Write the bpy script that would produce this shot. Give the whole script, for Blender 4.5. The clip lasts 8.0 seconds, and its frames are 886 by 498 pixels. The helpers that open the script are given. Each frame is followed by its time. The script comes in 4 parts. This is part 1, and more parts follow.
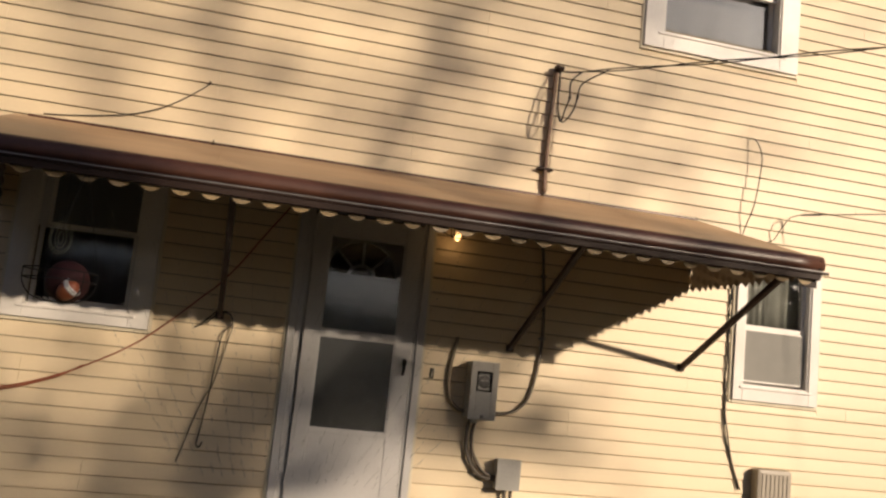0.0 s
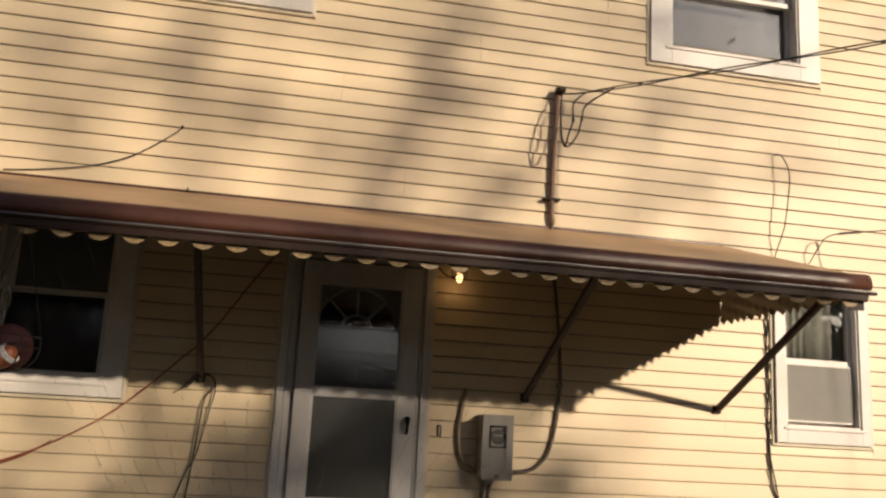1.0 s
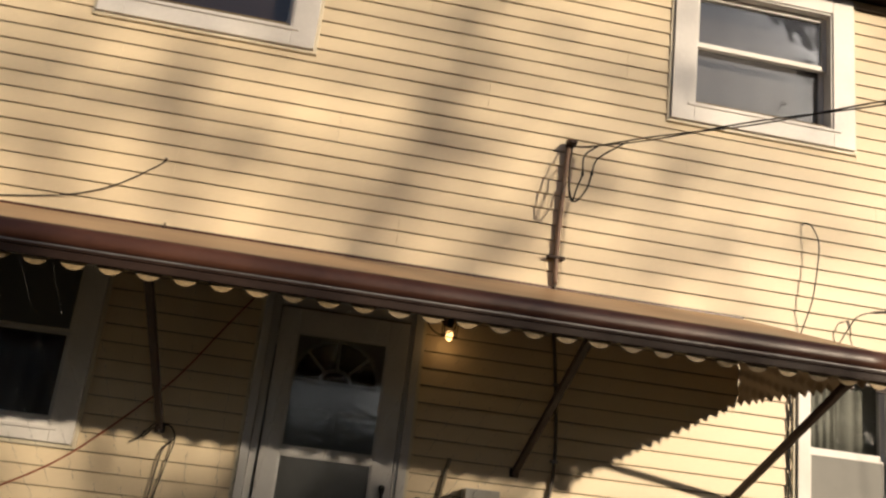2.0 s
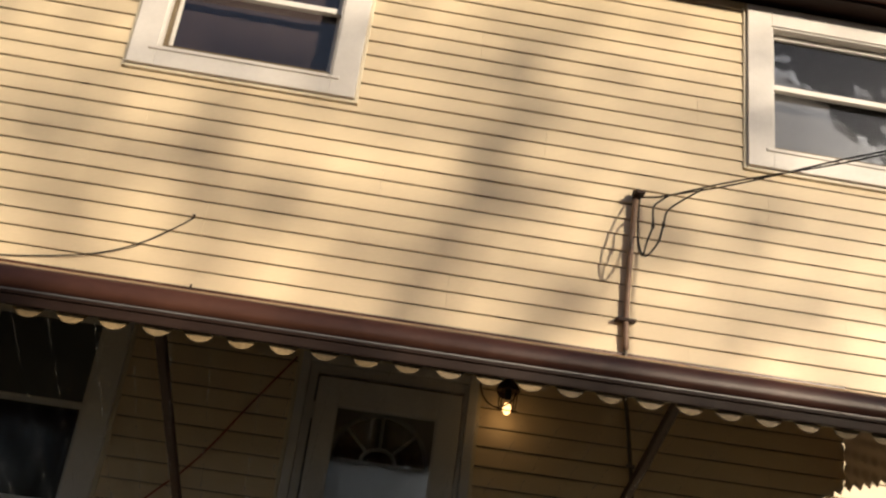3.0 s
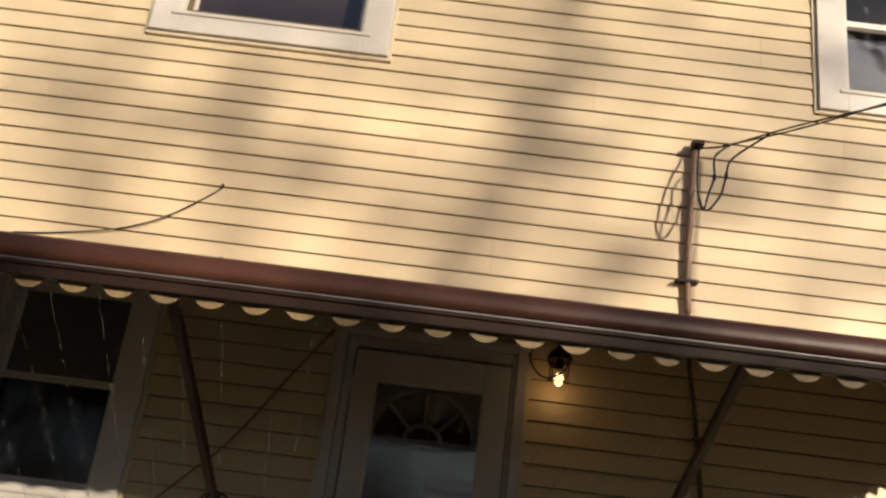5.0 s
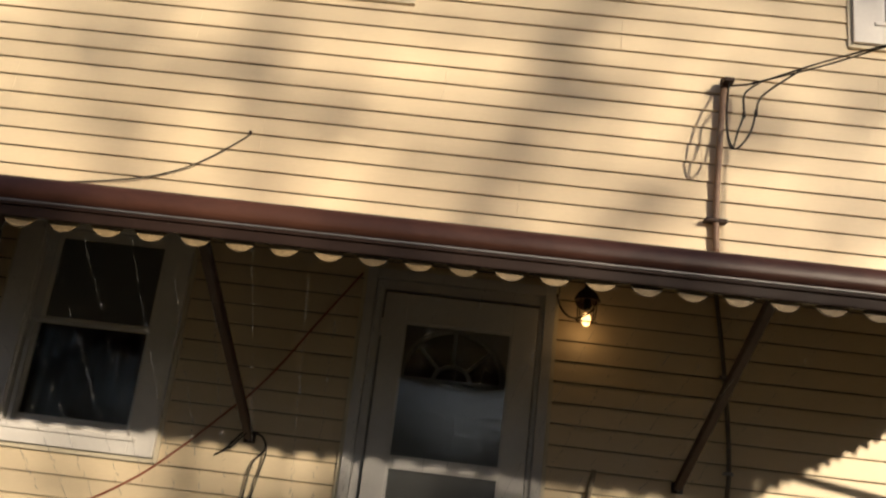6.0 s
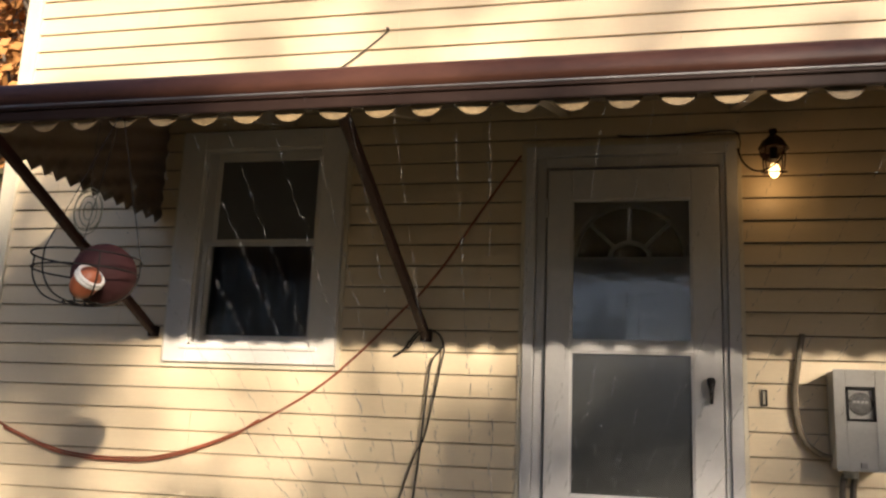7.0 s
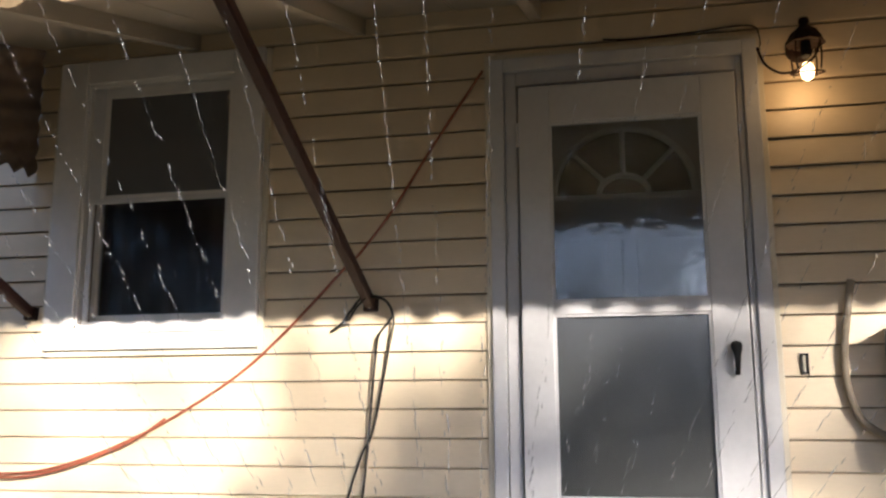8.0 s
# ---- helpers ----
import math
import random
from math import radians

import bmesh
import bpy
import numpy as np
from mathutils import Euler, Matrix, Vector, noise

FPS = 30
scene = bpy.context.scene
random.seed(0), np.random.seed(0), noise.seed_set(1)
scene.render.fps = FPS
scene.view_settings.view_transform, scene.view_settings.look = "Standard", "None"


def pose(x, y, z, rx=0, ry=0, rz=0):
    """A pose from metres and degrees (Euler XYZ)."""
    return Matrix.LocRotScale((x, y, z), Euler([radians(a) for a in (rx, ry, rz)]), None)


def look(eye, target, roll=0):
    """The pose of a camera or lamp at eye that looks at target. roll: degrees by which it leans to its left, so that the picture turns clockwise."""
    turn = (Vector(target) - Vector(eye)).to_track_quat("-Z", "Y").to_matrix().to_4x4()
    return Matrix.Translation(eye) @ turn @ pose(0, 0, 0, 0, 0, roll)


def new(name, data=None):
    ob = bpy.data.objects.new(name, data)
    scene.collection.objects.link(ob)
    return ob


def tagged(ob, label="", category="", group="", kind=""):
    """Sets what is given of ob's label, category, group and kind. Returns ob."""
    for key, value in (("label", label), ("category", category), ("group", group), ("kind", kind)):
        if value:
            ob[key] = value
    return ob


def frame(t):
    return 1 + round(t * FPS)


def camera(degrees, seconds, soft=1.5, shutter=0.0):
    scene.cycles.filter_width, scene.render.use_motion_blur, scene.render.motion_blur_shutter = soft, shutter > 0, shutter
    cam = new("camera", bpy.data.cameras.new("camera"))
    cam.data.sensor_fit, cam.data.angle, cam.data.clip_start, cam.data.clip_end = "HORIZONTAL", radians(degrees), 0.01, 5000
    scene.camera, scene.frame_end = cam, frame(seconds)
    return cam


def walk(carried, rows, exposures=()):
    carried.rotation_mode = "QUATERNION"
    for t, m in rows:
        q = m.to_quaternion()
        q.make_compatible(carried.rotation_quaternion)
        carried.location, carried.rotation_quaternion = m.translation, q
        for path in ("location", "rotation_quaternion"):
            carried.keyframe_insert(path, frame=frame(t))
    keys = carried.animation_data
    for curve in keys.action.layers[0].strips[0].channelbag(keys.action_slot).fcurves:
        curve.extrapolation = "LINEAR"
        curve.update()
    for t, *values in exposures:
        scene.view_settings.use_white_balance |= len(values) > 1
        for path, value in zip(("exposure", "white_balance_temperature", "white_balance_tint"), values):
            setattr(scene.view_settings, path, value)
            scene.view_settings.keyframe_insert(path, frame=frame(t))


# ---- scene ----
cam = camera(53.5, 8.0, soft=2.45)
PATH = [
    (0, (-0.601, -5.999, 1.524), (-0.152, -4.07, 1.806), 6.0),
    (0.5, (-0.406, -5.78, 1.447), (-0.033, -3.847, 1.799), 3.5),
    (1, (-0.303, -5.507, 1.539), (0.072, -3.583, 1.939), 3.1),
    (1.2, (-0.217, -5.439, 1.525), (0.172, -3.528, 1.967), 3.3),
    (2.3, (0.099, -4.957, 1.55), (0.321, -3.069, 2.172), 8.2),
    (2.5, (0.088, -4.811, 1.543), (0.308, -2.945, 2.229), 8.6),
    (3, (0.142, -4.565, 1.549), (0.262, -2.707, 2.281), 7.6),
    (3.5, (0.294, -4.364, 1.549), (0.294, -2.525, 2.333), 7.7),
    (4, (0.278, -4.283, 1.563), (0.238, -2.434, 2.324), 8.4),
    (4.5, (0.277, -4.245, 1.558), (0.228, -2.372, 2.257), 7.9),
    (4.7, (0.28, -4.241, 1.576), (0.254, -2.358, 2.252), 7.4),
    (5.8, (0.283, -4.24, 1.552), (0.259, -2.369, 2.26), 6.8),
    (6, (0.303, -4.253, 1.541), (0.228, -2.336, 2.105), 6.9),
    (6.2, (0.278, -4.205, 1.512), (0.153, -2.259, 1.954), 5.0),
    (6.5, (0.339, -4.151, 1.467), (0.133, -2.206, 1.884), 2.8),
    (6.8, (0.377, -4.083, 1.366), (0.037, -2.14, 1.695), 2.3),
    (7, (0.334, -3.945, 1.329), (-0.12, -2.04, 1.737), 2.5),
    (7.2, (0.27, -3.767, 1.384), (-0.19, -1.869, 1.813), 0.7),
    (7.5, (0.259, -3.508, 1.371), (-0.157, -1.587, 1.742), -1.1),
    (7.8, (0.281, -3.225, 1.383), (-0.146, -1.311, 1.779), 0.0),
    (8, (0.251, -3.075, 1.398), (-0.156, -1.149, 1.748), -0.2),
]
EXPOSURES = [(0.0, 0.0, 6500, 14), (1.0, -0.01, 6500, 13), (2.5, 0.1, 6450, 10), (4.5, 0.23, 6350, 10), (6.0, 0.24, 6350, 10), (6.5, 0.7, 6250, 11), (7.0, 1.15, 6100, 12), (7.5, 1.58, 6300, 12), (8.0, 2.08, 5350, 13)]
walk(cam, [(t, look(eye, target, roll)) for t, eye, target, roll in PATH], EXPOSURES)

# ---- light ----
SUN_WAY = Vector((0.70, -1.0, 0.388))
world = bpy.data.worlds.new("sky")
scene.world = world
world.use_nodes = True
wn = world.node_tree.nodes
sky = wn.new("ShaderNodeTexSky")
sky.sky_type, sky.sun_disc = "NISHITA", False
sky.sun_elevation, sky.sun_rotation = math.atan2(0.388, math.hypot(0.70, 1.0)), math.atan2(0.70, -1.0)
sky.altitude, sky.air_density, sky.dust_density = 100, 0.6, 1.8
wn["Background"].inputs[1].default_value = 0.085
world.node_tree.links.new(sky.outputs[0], wn["Background"].inputs[0])
sun_data = bpy.data.lights.new("sun", "SUN")
sun_data.energy, sun_data.angle, sun_data.color = 5.0, radians(1.2), (1.0, 0.82, 0.60)
sun = new("sun", sun_data)
sun.matrix_world = look(SUN_WAY * 30, (0, 0, 0))


# ---- materials ----
def mat(name, base, rough=0.6, metal=0.0, vary=0.12, scale=6.0, grain=60.0, bump=0.15, stain=None, stain_amount=0.0, piece=0.0, spec=0.5, stretch=(1, 1, 1)):
    m = bpy.data.materials.new(name)
    m.use_nodes = True
    n, l = m.node_tree.nodes, m.node_tree.links
    b = n["Principled BSDF"]
    b.inputs["Roughness"].default_value, b.inputs["Metallic"].default_value = rough, metal
    b.inputs["Specular IOR Level"].default_value = spec
    co = n.new("ShaderNodeTexCoord")
    mp = n.new("ShaderNodeMapping")
    mp.inputs["Scale"].default_value = stretch
    geo = n.new("ShaderNodeNewGeometry")
    l.new(geo.outputs["Position"], mp.inputs[0])
    big = n.new("ShaderNodeTexNoise")
    big.inputs["Scale"].default_value, big.inputs["Detail"].default_value = scale, 5
    fine = n.new("ShaderNodeTexNoise")
    fine.inputs["Scale"].default_value, fine.inputs["Detail"].default_value = grain, 4
    l.new(mp.outputs[0], big.inputs[0])
    l.new(mp.outputs[0], fine.inputs[0])
    add = n.new("ShaderNodeMath")
    add.operation = "MULTIPLY_ADD"
    add.inputs[1].default_value, add.inputs[2].default_value = 0.4, 0.0
    l.new(fine.outputs[0], add.inputs[0])
    both = n.new("ShaderNodeMath")
    both.operation = "MULTIPLY_ADD"
    both.inputs[1].default_value = 0.6
    l.new(big.outputs[0], both.inputs[0])
    l.new(add.outputs[0], both.inputs[2])
    rng = n.new("ShaderNodeMapRange")
    rng.inputs[1].default_value, rng.inputs[2].default_value = 0.3, 0.7
    rng.inputs[3].default_value, rng.inputs[4].default_value = 1 - vary, 1 + vary
    l.new(both.outputs[0], rng.inputs[0])
    val = rng.outputs[0]
    if piece:
        info = n.new("ShaderNodeObjectInfo")
        pr = n.new("ShaderNodeMapRange")
        pr.inputs[3].default_value, pr.inputs[4].default_value = 1 - piece, 1 + piece
        l.new(info.outputs["Random"], pr.inputs[0])
        mul = n.new("ShaderNodeMath")
        mul.operation = "MULTIPLY"
        l.new(val, mul.inputs[0])
        l.new(pr.outputs[0], mul.inputs[1])
        val = mul.outputs[0]
    tint = n.new("ShaderNodeVectorMath")
    tint.operation = "SCALE"
    tint.inputs[0].default_value = base
    l.new(val, tint.inputs["Scale"])
    out = tint.outputs[0]
    if stain:
        sn = n.new("ShaderNodeTexNoise")
        sn.inputs["Scale"].default_value, sn.inputs["Detail"].default_value = scale * 0.6, 8
        l.new(mp.outputs[0], sn.inputs[0])
        sr = n.new("ShaderNodeMapRange")
        sr.inputs[1].default_value, sr.inputs[2].default_value = 0.52, 0.72
        sr.inputs[3].default_value, sr.inputs[4].default_value = 0, stain_amount
        l.new(sn.outputs[0], sr.inputs[0])
        mx = n.new("ShaderNodeMix")
        mx.data_type = "RGBA"
        l.new(sr.outputs[0], mx.inputs[0])
        l.new(out, mx.inputs[6])
        mx.inputs[7].default_value = (*stain, 1)
        out = mx.outputs[2]
    l.new(out, b.inputs["Base Color"])
    rr = n.new("ShaderNodeMapRange")
    rr.inputs[3].default_value, rr.inputs[4].default_value = max(0.03, rough - 0.1), min(1, rough + 0.1)
    l.new(big.outputs[0], rr.inputs[0])
    l.new(rr.outputs[0], b.inputs["Roughness"])
    if bump:
        bp = n.new("ShaderNodeBump")
        bp.inputs["Strength"].default_value, bp.inputs["Distance"].default_value = bump, 0.004
        l.new(fine.outputs[0], bp.inputs["Height"])
        l.new(bp.outputs[0], b.inputs["Normal"])
    return m


def glass_mat(name, tint=(0.9, 0.92, 0.92), gloss=0.0, rough=0.02, ripple=3.0, depth=0.01):
    m = bpy.data.materials.new(name)
    m.use_nodes = True
    n, l = m.node_tree.nodes, m.node_tree.links
    n.clear()
    o = n.new("ShaderNodeOutputMaterial")
    tr = n.new("ShaderNodeBsdfTransparent")
    tr.inputs[0].default_value = (*tint, 1)
    gl = n.new("ShaderNodeBsdfGlossy")
    gl.inputs["Roughness"].default_value = rough
    fr = n.new("ShaderNodeFresnel")
    fr.inputs[0].default_value = 1.5
    k = n.new("ShaderNodeMath")
    k.operation = "MULTIPLY_ADD"
    k.inputs[1].default_value, k.inputs[2].default_value = 1.15, gloss
    geo = n.new("ShaderNodeNewGeometry")
    wv = n.new("ShaderNodeTexNoise")
    wv.inputs["Scale"].default_value = ripple
    l.new(geo.outputs["Position"], wv.inputs[0])
    bp = n.new("ShaderNodeBump")
    bp.inputs["Strength"].default_value, bp.inputs["Distance"].default_value = 0.25, depth
    l.new(wv.outputs[0], bp.inputs["Height"])
    l.new(bp.outputs[0], gl.inputs["Normal"])
    mx = n.new("ShaderNodeMixShader")
    l.new(fr.outputs[0], k.inputs[0])
    l.new(k.outputs[0], mx.inputs[0])
    l.new(tr.outputs[0], mx.inputs[1])
    l.new(gl.outputs[0], mx.inputs[2])
    l.new(mx.outputs[0], o.inputs[0])
    return m


SIDING = mat("yellow_vinyl_siding", (0.75, 0.62, 0.42), 0.5, vary=0.07, scale=1.3, grain=90, bump=0.08, stain=(0.55, 0.44, 0.26), stain_amount=0.25, piece=0.03, stretch=(0.35, 1, 2.2))
WRAP = mat("house_wrap", (0.16, 0.12, 0.07), 0.9)
WHITE = mat("white_aluminium_trim", (0.74, 0.71, 0.67), 0.45, vary=0.06, scale=3, grain=40, bump=0.06, stain=(0.48, 0.44, 0.38), stain_amount=0.35)
CREAM = mat("cream_trim", (0.70, 0.63, 0.48), 0.5, vary=0.06, scale=4, stain=(0.45, 0.38, 0.26), stain_amount=0.3)
GREYWHITE = mat("weathered_white_door", (0.62, 0.61, 0.60), 0.4, vary=0.07, scale=2.5, grain=50, bump=0.06, stain=(0.40, 0.38, 0.36), stain_amount=0.4)
BROWN = mat("brown_painted_metal", (0.068, 0.027, 0.018), 0.40, vary=0.35, scale=3, grain=45, bump=0.1, stain=(0.13, 0.055, 0.032), stain_amount=0.6, stretch=(0.5, 1, 1))
DARKBROWN = mat("dark_brown_metal", (0.030, 0.016, 0.012), 0.55, vary=0.25, scale=8, spec=0.22)
TAN = mat("tan_painted_metal", (0.40, 0.255, 0.14), 0.42, vary=0.2, scale=2.0, grain=30, bump=0.1, stain=(0.22, 0.125, 0.065), stain_amount=0.85, stretch=(0.16, 1, 1))
PANEL = mat("cream_awning_metal", (0.32, 0.285, 0.225), 0.5, vary=0.08, scale=3, stain=(0.36, 0.30, 0.20), stain_amount=0.5)
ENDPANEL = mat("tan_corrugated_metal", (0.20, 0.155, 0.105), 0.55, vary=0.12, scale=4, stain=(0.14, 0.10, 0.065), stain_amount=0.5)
# wide per-piece tone stands in for scallops catching light at varied tilts
SCALLOP = mat("yellowed_scallop_metal", (0.29, 0.21, 0.11), 0.5, vary=0.3, scale=9, piece=0.45)
STEEL = mat("galvanised_steel", (0.25, 0.24, 0.235), 0.5, metal=0.6, vary=0.2, scale=9, stain=(0.16, 0.13, 0.11), stain_amount=0.5)
GREYBOX = mat("grey_enamel", (0.40, 0.39, 0.36), 0.45, vary=0.1, scale=6, stain=(0.28, 0.25, 0.2), stain_amount=0.4)
DIAL = mat("dull_grey_dial", (0.13, 0.125, 0.12), 0.5, vary=0.3, scale=30)
BEIGE = mat("beige_plastic", (0.36, 0.32, 0.26), 0.5, vary=0.08, scale=6)
BLACK = mat("black_rubber", (0.016, 0.015, 0.014), 0.65, vary=0.2, spec=0.25)
CABLE = mat("weathered_grey_cable", (0.12, 0.10, 0.08), 0.6, vary=0.25, scale=12)
RED = mat("faded_orange_cord", (0.30, 0.085, 0.04), 0.55, vary=0.2, scale=8)
OLD = mat("sun_bleached_cable", (0.23, 0.19, 0.135), 0.7, vary=0.2, scale=14)
RUST = mat("rusty_conduit", (0.21, 0.135, 0.095), 0.6, vary=0.35, scale=14, stain=(0.28, 0.25, 0.22), stain_amount=0.6)
PALESCREEN = mat("pale_insect_screen", (0.24, 0.235, 0.215), 0.75, vary=0.1, grain=400)
SCREEN = mat("insect_screen", (0.12, 0.12, 0.118), 0.75, vary=0.1, grain=400)
DOORSCREEN = mat("grey_door_screen", (0.105, 0.102, 0.096), 0.75, vary=0.12, scale=2, grain=300)
# near-black colour stands in for the lack of light indoors
INDOOR = mat("unlit_room_dark", (0.035, 0.03, 0.028), 0.8)
CURTAIN = mat("pale_curtain", (0.55, 0.54, 0.49), 0.85, vary=0.1, scale=4)
PLUM = mat("plum_blind", (0.17, 0.12, 0.125), 0.8, vary=0.15, scale=3)
SLATE = mat("grey_blind", (0.22, 0.20, 0.205), 0.8, vary=0.15, scale=3)
SHINGLE = mat("dark_shingle", (0.07, 0.06, 0.055), 0.9, vary=0.3, scale=12)
GRASS = mat("autumn_lawn", (0.042, 0.039, 0.018), 0.95, vary=0.35, scale=2, grain=30, bump=0.6, stain=(0.085, 0.052, 0.025), stain_amount=0.7)
STOOP = mat("dark_timber", (0.10, 0.085, 0.07), 0.85, vary=0.2, scale=5)
STRUT = mat("dark_brown_strut", (0.032, 0.012, 0.009), 0.6, vary=0.25, scale=8, spec=0.25)
DUST = mat("dull_brass", (0.20, 0.19, 0.12), 0.4, metal=0.3, vary=0.2)
BARK = mat("bark", (0.11, 0.085, 0.065), 0.9, vary=0.3, scale=6, bump=0.6)
LEAF = mat("orange_leaves", (0.42, 0.19, 0.05), 0.7, vary=0.3, scale=0.6, bump=0)
OLIVE = mat("dull_leaves", (0.058, 0.050, 0.021), 0.7, vary=0.35, scale=0.6, bump=0)
MAROON = mat("maroon_rubber", (0.050, 0.017, 0.018), 0.75, spec=0.25, vary=0.15, scale=10)
PIGSKIN = mat("orange_brown_leather", (0.36, 0.11, 0.05), 0.45, vary=0.15, scale=15)
PAINTED = mat("white_paint", (0.75, 0.73, 0.70), 0.5, vary=0.05)
GLASS = glass_mat("window_glass", (0.80, 0.82, 0.82), 0.02)
DUSTY = glass_mat("dusty_glass", (0.80, 0.82, 0.82), 0.03, 0.22)
DULL = glass_mat("dull_glass", (0.75, 0.77, 0.77), -0.006, 0.09)
WET = glass_mat("wet_rippled_glass", (0.78, 0.80, 0.80), 0.035, 0.03, 30.0, 0.004)
CLEAR = glass_mat("clear_glass", (0.96, 0.96, 0.95))


def water_mat():
    m = bpy.data.materials.new("water")
    m.use_nodes = True
    b = m.node_tree.nodes["Principled BSDF"]
    b.inputs["Base Color"].default_value = (0.9, 0.93, 0.96, 1)
    b.inputs["Transmission Weight"].default_value, b.inputs["IOR"].default_value, b.inputs["Roughness"].default_value = 0.78, 1.33, 0.08
    return m


def glow_mat(name, color, strength):
    m = bpy.data.materials.new(name)
    m.use_nodes = True
    b = m.node_tree.nodes["Principled BSDF"]
    b.inputs["Emission Color"].default_value, b.inputs["Emission Strength"].default_value = (*color, 1), strength
    return m


WATER = water_mat()
BULB = glow_mat("lit_bulb", (1.0, 0.56, 0.20), 3.2)


# ---- mesh helpers ----
def box(x0, x1, y0, y1, z0, z1, bevel=0.0, bm=None):
    one = bmesh.new()
    bmesh.ops.create_cube(one, size=1)
    for v in one.verts:
        v.co = Vector(((x0 + x1) / 2 + v.co.x * (x1 - x0), (y0 + y1) / 2 + v.co.y * (y1 - y0), (z0 + z1) / 2 + v.co.z * (z1 - z0)))
    if bevel:
        bmesh.ops.bevel(one, geom=one.edges[:], offset=bevel, segments=2, affect="EDGES", profile=0.6)
    if bm is None:
        return one
    tmp = bpy.data.meshes.new("tmp")
    one.to_mesh(tmp)
    one.free()
    bm.from_mesh(tmp)
    bpy.data.meshes.remove(tmp)
    return bm


def smooth_line(points, steps=6):
    p = [Vector(q) for q in points]
    if len(p) < 3:
        return p
    out = []
    for i in range(len(p) - 1):
        a, b, c, d = p[max(i - 1, 0)], p[i], p[i + 1], p[min(i + 2, len(p) - 1)]
        for k in range(steps):
            t = k / steps
            out.append(0.5 * (2 * b + (c - a) * t + (2 * a - 5 * b + 4 * c - d) * t * t + (3 * b - a - 3 * c + d) * t ** 3))
    return out + [p[-1]]


def tube(points, radius, sides=8, bm=None, end_radius=None, steps=6):
    bm = bm or bmesh.new()
    line = smooth_line(points, steps)
    n = len(line)
    up = Vector((0.13, 0.2, 0.97))
    rings = []
    for i, p in enumerate(line):
        d = (line[min(i + 1, n - 1)] - line[max(i - 1, 0)]).normalized()
        if abs(d.dot(up)) > 0.95:
            up = Vector((1, 0.1, 0)) if abs(d.x) < 0.9 else Vector((0, 1, 0.1))
        u = d.cross(up).normalized()
        v = d.cross(u).normalized()
        r = radius if end_radius is None else radius + (end_radius - radius) * i / (n - 1)
        rings.append([bm.verts.new(p + r * (math.cos(a) * u + math.sin(a) * v)) for a in [2 * math.pi * k / sides for k in range(sides)]])
        up = v.cross(d).normalized() if v.cross(d).length > 0.1 else up
    for a, b in zip(rings, rings[1:]):
        best = min(range(sides), key=lambda s: sum((a[k].co - b[(k + s) % sides].co).length for k in range(sides)))
        for k in range(sides):
            bm.faces.new((a[k], a[(k + 1) % sides], b[(k + 1 + best) % sides], b[(k + best) % sides]))
    bm.faces.new(rings[0][::-1])
    bm.faces.new(rings[-1])
    bmesh.ops.recalc_face_normals(bm, faces=bm.faces[:])
    return bm


def ball(center, size, u=20, v=12, bm=None):
    bm = bm or bmesh.new()
    made = bmesh.ops.create_uvsphere(bm, u_segments=u, v_segments=v, radius=1)
    for q in made["verts"]:
        q.co = Vector((center[0] + q.co.x * size[0], center[1] + q.co.y * size[1], center[2] + q.co.z * size[2]))
    return bm


def lathe(profile, center, sides=20, bm=None):
    """A turned shape about the upright axis through center; profile: radius, height."""
    bm = bm or bmesh.new()
    rings = [[bm.verts.new((center[0] + r * math.cos(a), center[1] + r * math.sin(a), center[2] + h)) for a in [2 * math.pi * k / sides for k in range(sides)]] for r, h in profile]
    for a, b in zip(rings, rings[1:]):
        for k in range(sides):
            bm.faces.new((a[k], a[(k + 1) % sides], b[(k + 1) % sides], b[k]))
    bm.faces.new(rings[0][::-1])
    bm.faces.new(rings[-1])
    bmesh.ops.recalc_face_normals(bm, faces=bm.faces[:])
    return bm


def prism(outline, y0, y1):
    """An outline in x and z, made thick from y0 to y1."""
    bm = bmesh.new()
    a = [bm.verts.new((x, y0, z)) for x, z in outline]
    b = [bm.verts.new((x, y1, z)) for x, z in outline]
    bm.faces.new(a)
    bm.faces.new(b[::-1])
    n = len(a)
    for k in range(n):
        bm.faces.new((a[k], b[k], b[(k + 1) % n], a[(k + 1) % n]))
    bmesh.ops.recalc_face_normals(bm, faces=bm.faces[:])
    return bm


def part(name, bm, material, parent=None, label="", smooth=False):
    me = bpy.data.meshes.new(name)
    bm.to_mesh(me)
    bm.free()
    me.materials.append(material)
    if smooth:
        for f in me.polygons:
            f.use_smooth = True
    ob = new(name, me)
    if parent:
        ob.parent = parent
    return tagged(ob, label)


def thing(name, label, category, at=(0, 0, 0), group="", kind=""):
    ob = new(name)
    ob.empty_display_size = 0.1
    return tagged(ob, label, category, group, kind)


# ---- setting ----
XL, XR, ZG, ZE = -3.05, 7.0, -0.1, 5.40
HOLES = [(-1.35, -0.36, 4.36, 5.22), (2.38, 3.37, 4.36, 5.22), (-1.84, -1.21, 1.70, 2.68), (3.20, 3.76, 1.68, 2.62), (-0.12, 0.65, 0.48, 2.545)]
wall = tagged(new("wall_front", bpy.data.meshes.new("wall_front")), "front house wall under yellow lap siding", "wall", kind="structure")
bm = bmesh.new()
xs = sorted({XL, XR, *(h[0] for h in HOLES), *(h[1] for h in HOLES)})
zs = sorted({ZG - 0.3, ZE, *(h[2] for h in HOLES), *(h[3] for h in HOLES)})
